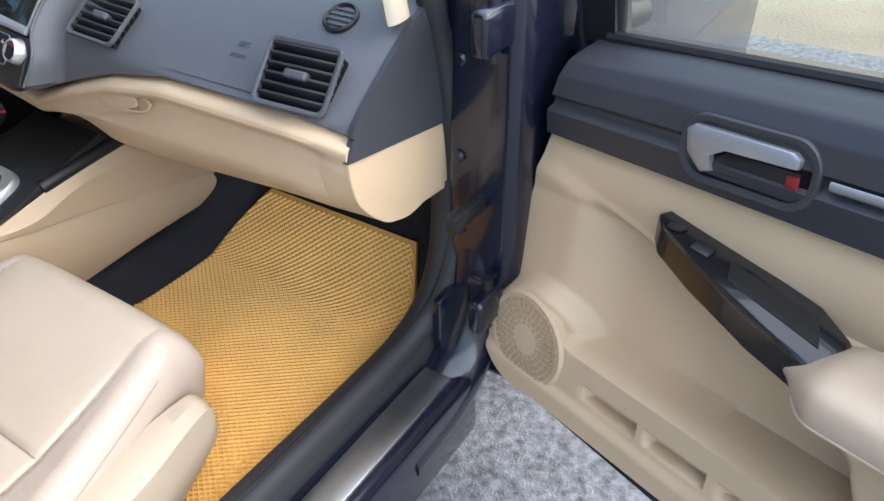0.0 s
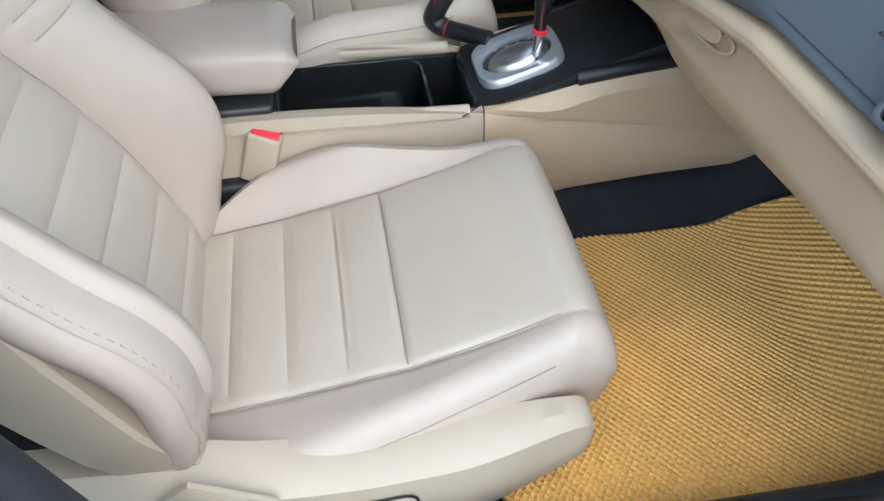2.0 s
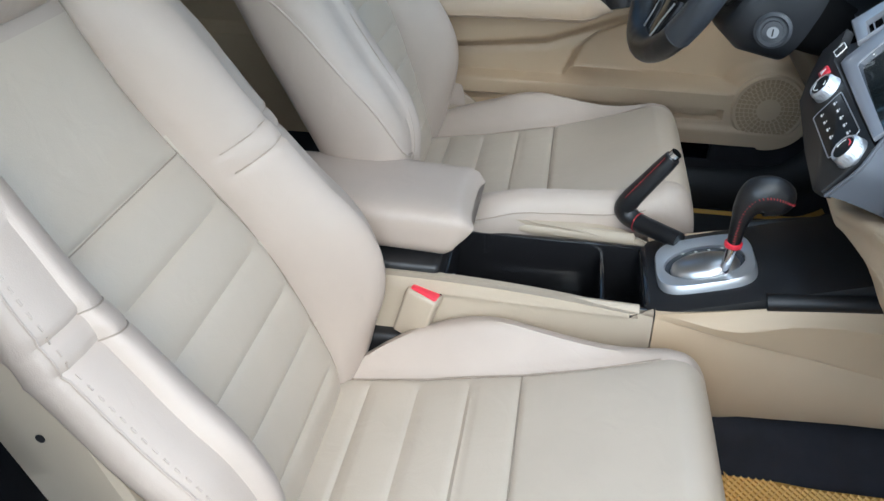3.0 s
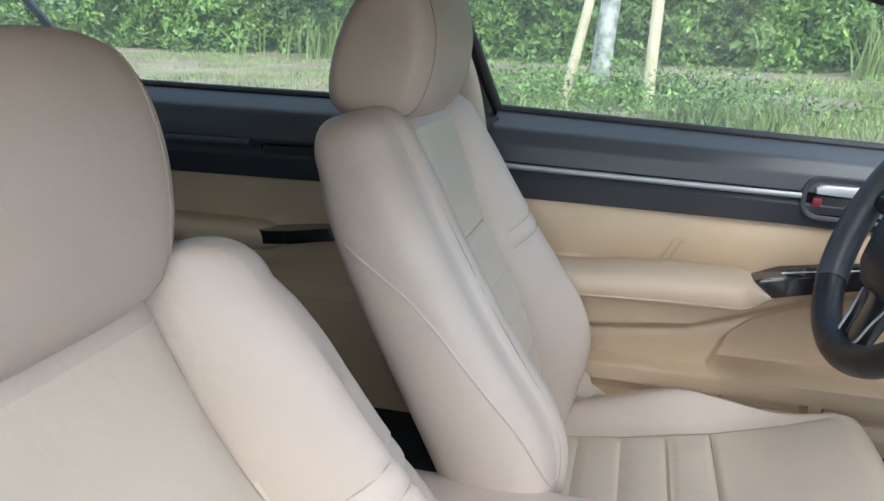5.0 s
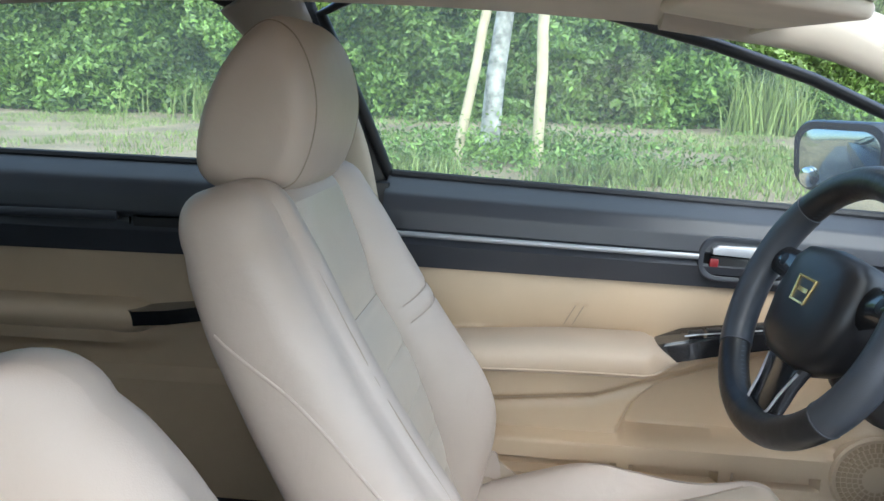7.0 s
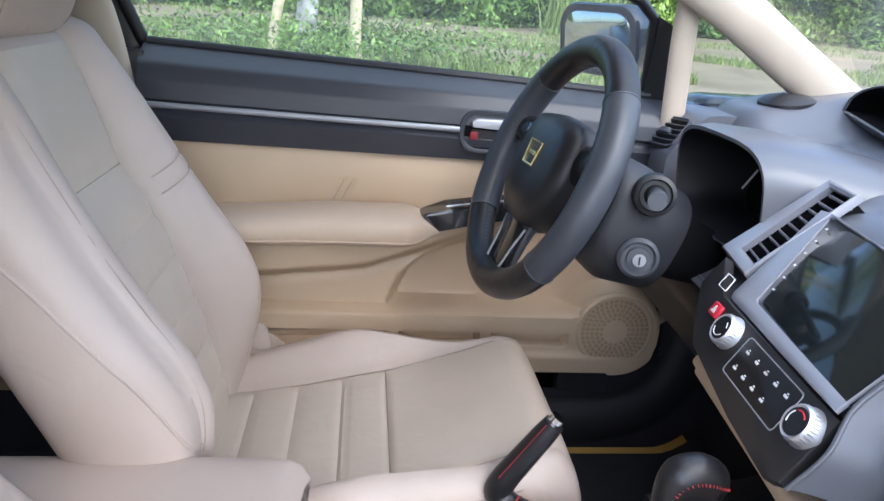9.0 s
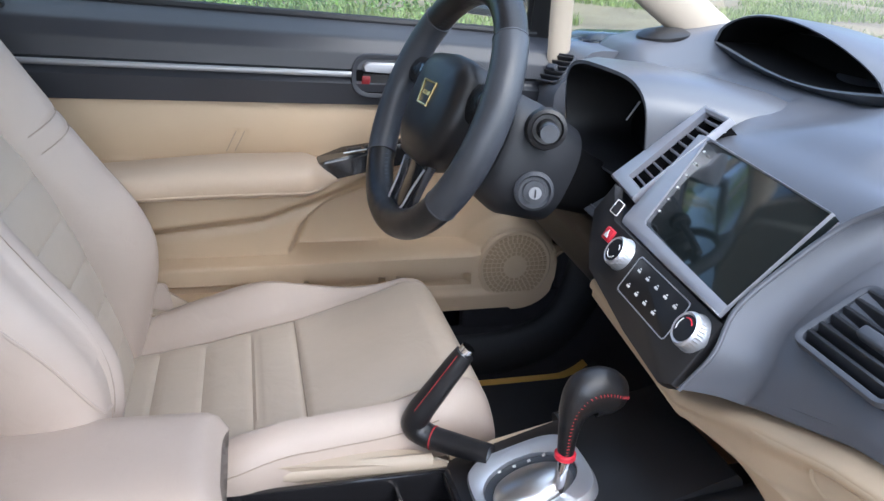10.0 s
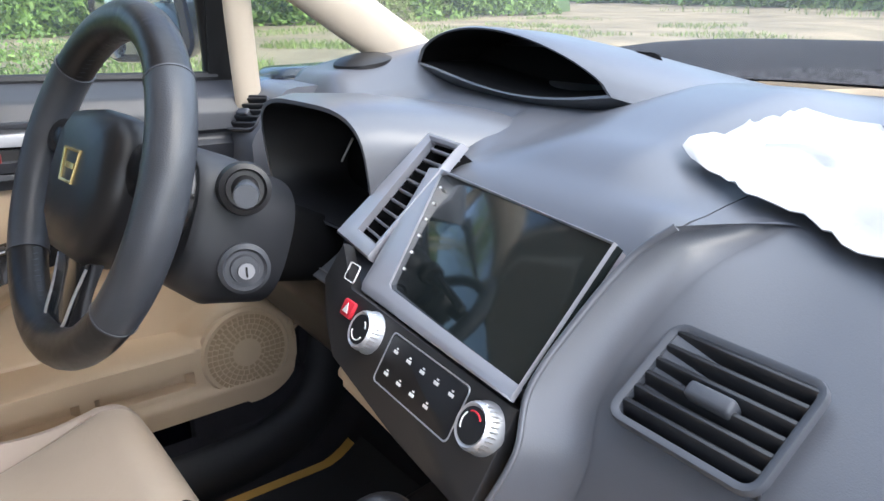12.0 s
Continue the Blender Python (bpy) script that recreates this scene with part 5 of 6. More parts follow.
part("driver_lower_panel", slab(lambda x, t: (x, lerp([0, 0.2, 0.7, 1], [0.715, 0.70, 0.73, 0.80], t), lower_edge(x) - 0.002 - 0.17 * t), list(np.linspace(-0.675, -0.20, 20)), list(np.linspace(0, 1, 14)), 0.01), BLACK, dash, "black knee panel")


def vent(name, mx, w, h, n, frame_mat, label, tab=True, vertical=False):
    """An air outlet: frame, dark duct, slats and a tab, in the plane of mx (its z towards the cabin)."""
    v = part(name, ring(rounded(w, h, 0.012, 4), rounded(w * 0.89, h * 0.86, 0.007, 4), mx, 0.006, 0.002), frame_mat, dash, label)
    part("duct_wall", ring(rounded(w * 0.90, h * 0.87, 0.007, 4), rounded(w * 0.89, h * 0.86, 0.007, 4), mx @ Matrix.Translation((0, 0, -0.004)), 0.002, 0.026), MATTE, v)
    part("duct", plate(rounded(w * 0.91, h * 0.88, 0.007, 4), mx @ Matrix.Translation((0, 0, -0.028)), 0.002), BLACK, v)
    for k in range(n):
        t = (k + 0.5) / n - 0.5
        if vertical:
            bar = box(t * w * 0.8 - 0.0018, t * w * 0.8 + 0.0018, -h * 0.41, h * 0.41, -0.016, 0.002, 0.0012, 2)
        else:
            bar = moved(box(-w * 0.447, w * 0.447, -0.0022, 0.0022, -0.010, 0.010, 0.0015, 2), Matrix.Translation((0, t * h * 0.86, -0.004)) @ Matrix.Rotation(radians(-28), 4, "X"))
        part("slat", moved(bar, mx), SLAT, v)
    if tab:
        part("tab", moved(box(-w * 0.15, w * 0.15, -0.0055, 0.0055, -0.004, 0.010, 0.003, 3), mx), VENTGREY, v)
    return v


def facing(origin, xdir, ydir, towards=(0, -1, 0.5)):
    mx = plane_at(origin, xdir, ydir)
    return mx if mx.to_3x3().col[2].dot(Vector(towards)) > 0 else mx @ Matrix.Diagonal((1, 1, -1, 1))


vent("air_vent", facing((0.213, 0.684, 0.868), (1, -0.06, 0), (0, 0.065, 0.047)), 0.110, 0.080, 6, VENTGREY, "rectangular centre air vent")
vent("air_vent", facing((0.590, 0.672, 0.868), (1, 0.10, -0.02), (0, 0.045, 0.050)), 0.106, 0.086, 6, VENTGREY, "rectangular side air vent")
vent("air_vent", facing((-0.640, 0.752, 0.945), (1, 0.25, 0.06), (0, 0.05, 0.06)), 0.086, 0.060, 5, DARK, "corner air vent by the driver door")
cap = part("round_outlet", disc((0.587, 0.762, 0.911), (0, -0.45, 0.85), [(0.024, -0.004), (0.024, 0.002), (0.021, 0.004), (0.0185, 0.001), (0.018, -0.003), (0.0, -0.003)], 32), BLACK, dash, "small round slatted outlet")
om = facing((0.587, 0.762, 0.911), (1, 0, 0), (0, 0.85, 0.45), (0, -0.45, 0.85))
for k in range(4):
    o_ = -0.0115 + 0.0077 * k
    w_ = math.sqrt(0.0185 ** 2 - o_ ** 2)
    part("slat", moved(box(-w_, w_, o_ - 0.0015, o_ + 0.0015, -0.002, 0.0022, 0.0006, 1), om), DASH, cap)

# centre stack, turned a little to the driver: silver surround, screen, climate panel
sm = facing((-0.008, 0.688, 0.893), (0.9903, -0.13, -0.02), (-0.0085, 0.0775, 0.0885))
inner = [(0.114, 0.058), (0.0, 0.0585), (-0.125, 0.059), (-0.133, 0.056), (-0.098, -0.056), (-0.092, -0.059), (0.0, -0.059), (0.114, -0.058)]
outer = [(0.1143, 0.0595), (0.0, 0.060), (-0.138, 0.0615), (-0.158, 0.058), (-0.140, -0.070), (-0.134, -0.077), (0.0, -0.074), (0.1146, -0.070)]
part("screen_frame", ring(outer, inner, sm, 0.005, 0.012), FRAMEGREY, dash, "silver surround of the head unit")
unit = part("head_unit", plate([(x * 1.01, y * 1.01) for x, y in inner], sm @ Matrix.Translation((0, 0, -0.006)), 0.007, 0.001), SCREEN, dash, "dark glass touch screen")
for k in range(6):
    part("touch_mark", moved(box(-0.0022, 0.0022, -0.0012, 0.0012, 0, 0.0006, 0.0002, 1), sm @ Matrix.Translation((-0.122 + 0.0055 * k, 0.045 - 0.0165 * k, 0.0012))), WHITE, unit)
cm = facing((-0.005, 0.634, 0.808), (0.9975, -0.066, -0.02), (0, 0.045, 0.075)) @ Matrix.Translation((0, 0, 0.012))
climate = part("climate_panel", plate([(0.108, 0.025), (-0.150, 0.027), (-0.200, 0.060), (-0.205, 0.02), (-0.170, -0.012), (-0.130, -0.036), (0.0, -0.052), (0.090, -0.057), (0.106, -0.048)], cm @ Matrix.Translation((0, 0, -0.012)), 0.014, 0.003), FASCIA, dash, "charcoal climate control panel")
part("button_field", ring(rounded(0.116, 0.046, 0.005, 4), rounded(0.1135, 0.0435, 0.0045, 4), cm @ Matrix.Translation((0.001, -0.004, 0.002)), 0.0008, 0), SILVER, climate)
part("button_field", plate(rounded(0.112, 0.042, 0.005, 4), cm @ Matrix.Translation((0.001, -0.004, 0.0016)), 0.001, 0.0003), BLACK, climate)
for row, (yo, cnt) in enumerate(((0.005, 5), (-0.015, 4))):
    for k in range(cnt):
        xx = -0.042 + 0.021 * k
        part("button_mark", moved(box(xx - 0.0035, xx + 0.0035, yo - 0.0014, yo + 0.0014, 0.0024, 0.0030, 0.0003, 1), cm), WHITE, climate)
        part("button_mark", moved(box(xx - 0.0012, xx + 0.002, yo + 0.0024, yo + 0.0038, 0.0024, 0.0030, 0.0003, 1), cm), WHITE, climate)
axis = cm.to_3x3().col[2]
for x, kind in ((-0.0875, 0), (0.0875, 1)):
    c = cm @ Vector((x, 0.0045 - 0.004 * kind, 0.0))
    knob = part("dial", disc(c, axis, [(0.0195, 0), (0.0195, 0.004), (0.0178, 0.008), (0.0170, 0.0145), (0.0155, 0.0165), (0.0135, 0.0150)], 40), SILVER, climate, "silver rotary dial")
    part("dial_face", disc(tuple(Vector(c) + axis * 0.0140), axis, [(0.0135, 0), (0.0132, 0.002), (0.0, 0.0022)], 32), BLACK, knob)
    for a in range(0, 360, 12):
        d = cm.to_3x3() @ Vector((math.cos(radians(a)), math.sin(radians(a)), 0))
        part("knurl", tube([Vector(c) + d * 0.0180 + axis * 0.006, Vector(c) + d * 0.0172 + axis * 0.0135], 0.0006, 5), STEEL, knob)
    for a0, a1, mat in (((200, 330, WHITE), (20, 60, WHITE)) if kind == 0 else ((40, 120, RED), (140, 215, WHITE))):
        arc = [Vector(c) + axis * 0.0163 + cm.to_3x3() @ Vector((0.0098 * math.cos(radians(a)), 0.0098 * math.sin(radians(a)), 0)) for a in np.linspace(a0, a1, 12)]
        part("dial_mark", tube(arc, 0.0007, 6), mat, knob)
hz = part("hazard_switch", moved(box(-0.010, 0.010, -0.008, 0.008, -0.004, 0.006, 0.002, 2), cm @ Matrix.Translation((-0.136, 0.010, 0))), RED, climate, "red hazard switch")
part("hazard_mark", loft([[tuple(cm @ Vector((-0.136 + x, 0.010 + y, h))) for x, y in ((-0.005, -0.004), (0.005, -0.004), (0, 0.0055))] for h in (0.005, 0.0066)]), WHITE, hz)
part("blank_switch", ring(rounded(0.020, 0.018, 0.002, 3), rounded(0.018, 0.016, 0.002, 3), cm @ Matrix.Translation((-0.160, 0.040, 0.001)), 0.0015), WHITE, climate)
def lettering(text, m, size, material, parent):
    """Words as a thin raised mesh in the built-in font."""
    font = bpy.data.curves.new("lettering", "FONT")
    font.body, font.size, font.extrude, font.align_x, font.align_y = text, size, 0.0004, "CENTER", "CENTER"
    shape = bpy.data.objects.new("lettering", font)
    scene.collection.objects.link(shape)
    mesh = bpy.data.meshes.new_from_object(shape.evaluated_get(bpy.context.evaluated_depsgraph_get()))
    bpy.data.objects.remove(shape)
    bpy.data.curves.remove(font)
    mesh.materials.append(material)
    ob = new("lettering", mesh)
    ob.matrix_world, ob.parent = m, parent
    return ob


for words, px, pz, size in (("SRS", 0.470, 0.872, 0.0125), ("AIRBAG", 0.470, 0.862, 0.0075)):
    spot = min((Vector(dash_point(px, v)) for v in np.linspace(0.5, 1, 200)), key=lambda p: abs(p.z - pz))
    ahead = min((Vector(dash_point(px, v)) for v in np.linspace(0.5, 1, 200)), key=lambda p: abs(p.z - pz - 0.012))
    lm = facing(spot, (1, 0, 0), ahead - spot)
    lettering(words, lm @ Matrix.Translation((0, 0, 0.0006)), size, VENTGREY, dash)
# ridge between the stack and the passenger's side
ridge = smooth_path([tuple(sm @ Vector((x, y, 0.001))) for x, y in ((0.150, 0.085), (0.132, 0.055), (0.122, 0.0), (0.121, -0.055))] + [tuple(cm @ Vector((x, y, 0.0))) for x, y in ((0.121, 0.0), (0.116, -0.046))], 8)
part("stack_edge", tube(ridge, list(np.linspace(0.0032, 0.0022, len(ridge))), 10), TOPDASH, dash)
def shell_near(x, z):
    """The point of the shell's face at x that lies at height z."""
    a, b = 0.45, 1.0
    for _ in range(14):
        m = (a + b) / 2
        a, b = (m, b) if dash_point(x, m)[2] > z else (a, m)
    return dash_point(x, a)


def shoulder(p, u):
    """From the ridge, easing on to the shell without a kink."""
    start, on = Vector(shell_near(p.x, p.z)), Vector(shell_near(p.x + 0.034 * u, p.z - 0.004 * u))
    return tuple(on + (p - start) * (1 - u) ** 2 + Vector((0, -0.0012, 0.0008)) * (1 - u * 0.5))


part("stack_shoulder", grid(lambda u, i: shoulder(ridge[int(i)], u), list(np.linspace(0, 1, 22)), list(range(len(ridge)))), DASH, dash, "rounded shoulder beside the centre stack")
# tall slatted vent left of the screen
vent_quad = [(-0.135, 0.086), (-0.188, 0.085), (-0.210, -0.031), (-0.160, -0.034)]
vo = [(-0.128, 0.092), (-0.196, 0.092), (-0.246, -0.047), (-0.154, -0.050)]
tall = part("air_vent", ring(vo, vent_quad, sm @ Matrix.Translation((0, 0, -0.004)), 0.010, 0.001), FRAMEGREY, dash, "tall slatted vent beside the screen")
part("duct", plate([(x * 1.0, y) for x, y in vent_quad], sm @ Matrix.Translation((0, 0, -0.034)), 0.003, 0.0005), MATTE, tall)
part("duct_wall", ring([(x * 1.02 + 0.0034, y * 1.02 - 0.0005) for x, y in vent_quad], vent_quad, sm @ Matrix.Translation((0, 0, -0.006)), 0.002, 0.026), MATTE, tall)
for k in range(9):
    t = (k + 0.5) / 9
    a = Vector(vent_quad[0]).lerp(Vector(vent_quad[3]), t)
    b = Vector(vent_quad[1]).lerp(Vector(vent_quad[2]), t)
    bar = tube([tuple(sm @ Vector((a.x, a.y, -0.006))), tuple(sm @ Vector((b.x, b.y, -0.006)))], 0.0030, 8, flat=0.35, up=tuple(sm.to_3x3() @ Vector((0, 0.5, 1))))
    part("slat", bar, FRAMEGREY, tall)

# instrument hood round the rev counter
def arch(cx, w, z0, z1, y, n=40, power=0.55, tilt=0.0):
    out = []
    for k in range(n):
        a = 2 * math.pi * k / n
        x = w * math.copysign(abs(math.cos(a)) ** power, math.cos(a))
        z = (z0 + z1) / 2 + (z1 - z0) / 2 * math.copysign(abs(math.sin(a)) ** power, math.sin(a))
        out.append((cx + x, y + tilt * (z - z0), z))
    return out


part("hood_lining", loft([arch(-0.36, 0.112, 0.862, 0.968, 0.84), arch(-0.36, 0.122, 0.856, 0.978, 0.76), arch(-0.36, 0.129, 0.850, 0.987, 0.7225, tilt=-0.1)], (False, False)), BLACK, dash, "black lining of the instrument hood")
part("instrument_hood", loft([arch(-0.36, 0.129, 0.850, 0.987, 0.7215, tilt=-0.1), arch(-0.36, 0.133, 0.846, 0.992, 0.722, tilt=-0.1), arch(-0.36, 0.142, 0.83, 0.996, 0.75, tilt=-0.1), arch(-0.36, 0.160, 0.80, 0.988, 0.82), arch(-0.36, 0.19, 0.80, 0.970, 0.92)], (False, False)), TOPDASH, dash, "hood over the rev counter")
dial = part("instrument_face", plate(rounded(0.27, 0.12, 0.03, 5), facing((-0.355, 0.835, 0.915), (1, 0, 0), (0, 0.3, 1)), 0.003), MATTE, dash, "unlit black instrument face")
# white bar painted in for a highlight on the clear lens
part("lens_highlight", tube([(-0.455, 0.806, 0.895), (-0.432, 0.812, 0.928)], 0.0016, 6), WHITE, dial)
part("rev_counter", ring([(0.056 * math.cos(a), 0.056 * math.sin(a)) for a in (2 * math.pi * k / 40 for k in range(40))], [(0.051 * math.cos(a), 0.051 * math.sin(a)) for a in (2 * math.pi * k / 40 for k in range(40))], facing((-0.36, 0.828, 0.915), (1, 0, 0), (0, 0.3, 1)), 0.003), VENTGREY, dial, "dark ring of the rev counter")

# upper display hood
def visor_loop(xl, xr, y, base, rise, lean=0.0, n=32, power=0.62):
    """A closed outline: a flat floor and an arch that peaks towards the driver."""
    out = []
    for k in range(n):
        u = k / (n - 1)
        out.append((xl + (xr - xl) * u, y - lean * u, base + rise * math.sin(math.pi * u ** 0.80) ** power + 0.014 * (1 - u)))
    for k in range(1, n - 1):
        u = 1 - k / (n - 1)
        out.append((xl + (xr - xl) * u, y - lean * u - 0.012 * math.sin(math.pi * u), base - 0.016 * math.sin(math.pi * u ** 1.4) + 0.014 * (1 - u)))
    return out


mouth = visor_loop(-0.528, -0.128, 0.990, 0.996, 0.056, 0.030)
part("hood_lining", loft([visor_loop(-0.50, -0.16, 1.10, 0.995, 0.040), visor_loop(-0.522, -0.134, 1.02, 0.996, 0.052, 0.030), mouth], (False, False)), MATTE, dash, "black lining of the display hood")
part("display_hood", loft([mouth, visor_loop(-0.534, -0.120, 0.988, 0.994, 0.0605, 0.030), visor_loop(-0.545, -0.104, 0.993, 0.990, 0.066, 0.028), visor_loop(-0.585, -0.060, 1.015, 0.976, 0.078, 0.02), visor_loop(-0.63, -0.005, 1.06, 0.962, 0.086, 0.0), visor_loop(-0.66, 0.02, 1.15, 0.952, 0.076), visor_loop(-0.68, 0.04, 1.28, 0.945, 0.045)], (False, False)), TOPDASH, dash, "arched hood over the upper display")
part("display_face", plate(rounded(0.36, 0.045, 0.02, 5), facing((-0.335, 1.085, 1.010), (1, 0, 0), (0, 0.3, 1)), 0.003), MATTE, dash, "unlit black display")
part("demister_vent", disc((-0.590, 0.925, 1.018), (0.05, -0.12, 1), [(0.046, -0.02), (0.045, -0.004), (0.036, 0.001), (0.02, 0.004), (0.0, 0.005)], 30), BLACK, dash, "side window demister outlet")

# ---- steering wheel ----
wheel = thing("steering_wheel", "black leather covered steering wheel with grey grips", "steering wheel")
rake, yaw = radians(22.5), radians(6.5)
axis = Vector((math.sin(yaw) * math.cos(rake), -math.cos(yaw) * math.cos(rake), math.sin(rake)))
wx = Vector((math.cos(yaw), math.sin(yaw), 0))
wy = axis.cross(wx)
hub = Vector((-0.3545, 0.4724, 0.9359)) - axis * 0.012
R = 0.1635


def W(x, y, h=0.0):
    return tuple(hub + wx * x + wy * y + axis * h)


def rim(a0, a1, r, n, closed=False):
    return tube([W(R * math.cos(radians(a)), R * math.sin(radians(a)), 0.012) for a in np.linspace(a0, a1, n, endpoint=not closed)], r, 18, closed)


part("rim", rim(0, 360, 0.0205, 96, True), BLACKLEATHER, wheel, "black perforated leather rim")
for a0, a1 in ((-38, 42), (138, 218)):
    g = part("grip", rim(a0, a1, 0.0216, 36), GREYGRIP, wheel, "smooth grey leather grip section")
    for a in (a0, a1):
        c = Vector(W(R * math.cos(radians(a)), R * math.sin(radians(a)), 0.012))
        t = Vector(W(-math.sin(radians(a)), math.cos(radians(a)))) - hub
        part("stitch_line", disc(tuple(c), t, [(0.0222, -0.001), (0.0222, 0.001)], 24), VENTGREY, g)
loops = []
for k, h in ((0.55, -0.045), (0.9, -0.035), (1.0, -0.01), (1.0, 0.012), (0.93, 0.024), (0.75, 0.031), (0.4, 0.034)):
    o = [(0.078, 0.052), (0.06, 0.068), (0, 0.074), (-0.06, 0.068), (-0.078, 0.052), (-0.085, 0.0), (-0.07, -0.055), (-0.035, -0.078), (0.035, -0.078), (0.07, -0.055), (0.085, 0.0)]
    loops.append([W(x * k, y * k, h) for x, y in o])
for a in np.arange(0, 360, 3.0):
    ring_at = [W((R - 0.0200 + d) * math.cos(radians(a + e)), (R - 0.0200 + d) * math.sin(radians(a + e)), 0.012 + 0.0050 * h) for d, e, h in ((0, 0, -0.5), (0, 0.9, 0.5))]
    part("stitch", tube(ring_at, 0.0008, 5), VENTGREY, wheel)
airbag = part("airbag_cover", loft(loops), BLACK, wheel, "black airbag cover")
badge = facing(W(0, 0.012, 0.0335), wx, wy, axis)
part("badge", ring([(-0.022, 0.017), (0.022, 0.017), (0.017, -0.017), (-0.017, -0.017)], [(-0.019, 0.014), (0.019, 0.014), (0.0145, -0.014), (-0.0145, -0.014)], badge, 0.003), GOLD, airbag, "plain gold maker's badge")
part("badge_bar", plate([(-0.012, 0.003), (0.012, 0.003), (0.011, -0.003), (-0.011, -0.003)], badge, 0.002, 0.0004), GOLD, airbag)
for sx in (1, -1):
    spoke = part("spoke", tube([W(sx * 0.075, 0.025, 0.0), W(sx * 0.11, 0.032, 0.004), W(sx * 0.158, 0.034, 0.010)], [0.028, 0.022, 0.019], 12, flat=0.5, up=tuple(wy)), GLOSS, wheel, "black upper spoke with switches")
    part("switch", disc(W(sx * 0.118, 0.034, 0.010), axis, [(0.010, 0), (0.010, 0.004), (0.007, 0.006), (0, 0.006)], 16), BLACK, spoke)
foot = [(-0.046, -0.060), (-0.034, -0.100), (-0.030, -0.146), (-0.040, -0.160), (0.040, -0.160), (0.030, -0.146), (0.034, -0.100), (0.046, -0.060)]
face = facing(W(0, 0, 0.0), wx, wy, axis)
lower = part("spoke", plate(foot, face @ Matrix.Translation((0, 0, -0.004)), 0.016, 0.004), GLOSS, wheel, "black lower spoke with silver edges")
for sx in (1, -1):
    part("spoke_trim", tube(smooth_path([W(sx * 0.040, -0.080, 0.011), W(sx * 0.031, -0.112, 0.013), W(sx * 0.027, -0.140, 0.015), W(sx * 0.012, -0.150, 0.016)], 5), 0.0024, 10, flat=0.6, up=tuple(wx)), SILVER, wheel, "silver spoke trim")

# steering column with stalks and lock
column = thing("steering_column", "dark plastic steering column cover with ignition lock", "steering column")
cx = -0.353
loops = []
for t, w, h0, h1 in ((0.070, 0.064, -0.078, 0.055), (0.078, 0.072, -0.090, 0.061), (0.12, 0.080, -0.105, 0.060), (0.185, 0.070, -0.096, 0.050), (0.183, 0.046, -0.075, 0.03), (0.28, 0.040, -0.06, 0.02)):
    c = hub - axis * t
    loops.append([tuple(c + wx * (w * math.copysign(abs(math.cos(a)) ** 0.75, math.cos(a))) + wy * ((h0 + h1) / 2 + (h1 - h0) / 2 * math.copysign(abs(math.sin(a)) ** 0.75, math.sin(a)))) for a in (2 * math.pi * k / 40 for k in range(40))])
part("cover", loft(loops[:4]), COLUMN, column)
part("switch_housing", disc(tuple(hub - axis * 0.085), axis, [(0.058, 0), (0.058, 0.045), (0.055, 0.050), (0.050, 0.052), (0.050, 0.062), (0.0, 0.062)], 40), GLOSS, column, "dark round switch housing")
# rear of the column, its colour blackened to read as a dark gap
part("column_gap_dark", loft(loops[4:]), MATTE, column, "rear of the column, blackened for the dark gap behind the cover")
ig = Vector((-0.278, 0.592, 0.838))
lock = part("ignition_lock", disc(tuple(ig - Vector((0.006, 0, 0))), (1, -0.25, 0.05), [(0.027, 0), (0.027, 0.004), (0.0225, 0.008), (0.0195, 0.004), (0.0155, 0.004), (0.0145, 0.008), (0.0, 0.008)], 32), VENTGREY, column)
part("lock_cylinder", disc(tuple(ig + Vector((0.005, -0.002, 0))), (1, -0.25, 0.05), [(0.0085, 0), (0.0085, 0.002), (0.0, 0.002)], 24), STRIP, lock)
part("key_slot", moved(box(-0.001, 0.001, -0.0055, 0.0055, 0, 0.001, 0.0003, 1), facing(tuple(ig + Vector((0.0083, -0.003, 0))), (0, 1, 0), (0, 0, 1), (1, 0, 0))), BLACK, lock)
part("stalk_boot", disc((-0.279, 0.600, 0.922), (1, -0.25, 0.15), [(0.028, -0.01), (0.026, 0.006), (0.021, 0.008), (0.019, 0.003), (0.014, 0.003), (0.011, 0.010)], 28), BLACK, column)
stalk = part("stalk", tube([(-0.27, 0.598, 0.925), (-0.22, 0.580, 0.934), (-0.185, 0.565, 0.940)], [0.009, 0.0095, 0.0105], 16), COLUMN, column, "wiper stalk")
part("stalk_end", tube([(-0.186, 0.5655, 0.9398), (-0.170, 0.559, 0.942)], [0.0115, 0.0105], 20), GREYGRIP, stalk)
part("stalk", tube([(-0.43, 0.598, 0.925), (-0.50, 0.580, 0.936), (-0.53, 0.565, 0.942)], [0.011, 0.012, 0.013], 16), DARK, column, "indicator stalk")

# ---- centre console ----
console = thing("centre_console", "beige centre console with black storage tray", "centre console")


def side_z(y):
    return lerp([-0.5, 0.0, 0.42, 0.47, 0.58, 0.72, 0.83], [0.575, 0.575, 0.562, 0.572, 0.597, 0.622, 0.60], y)


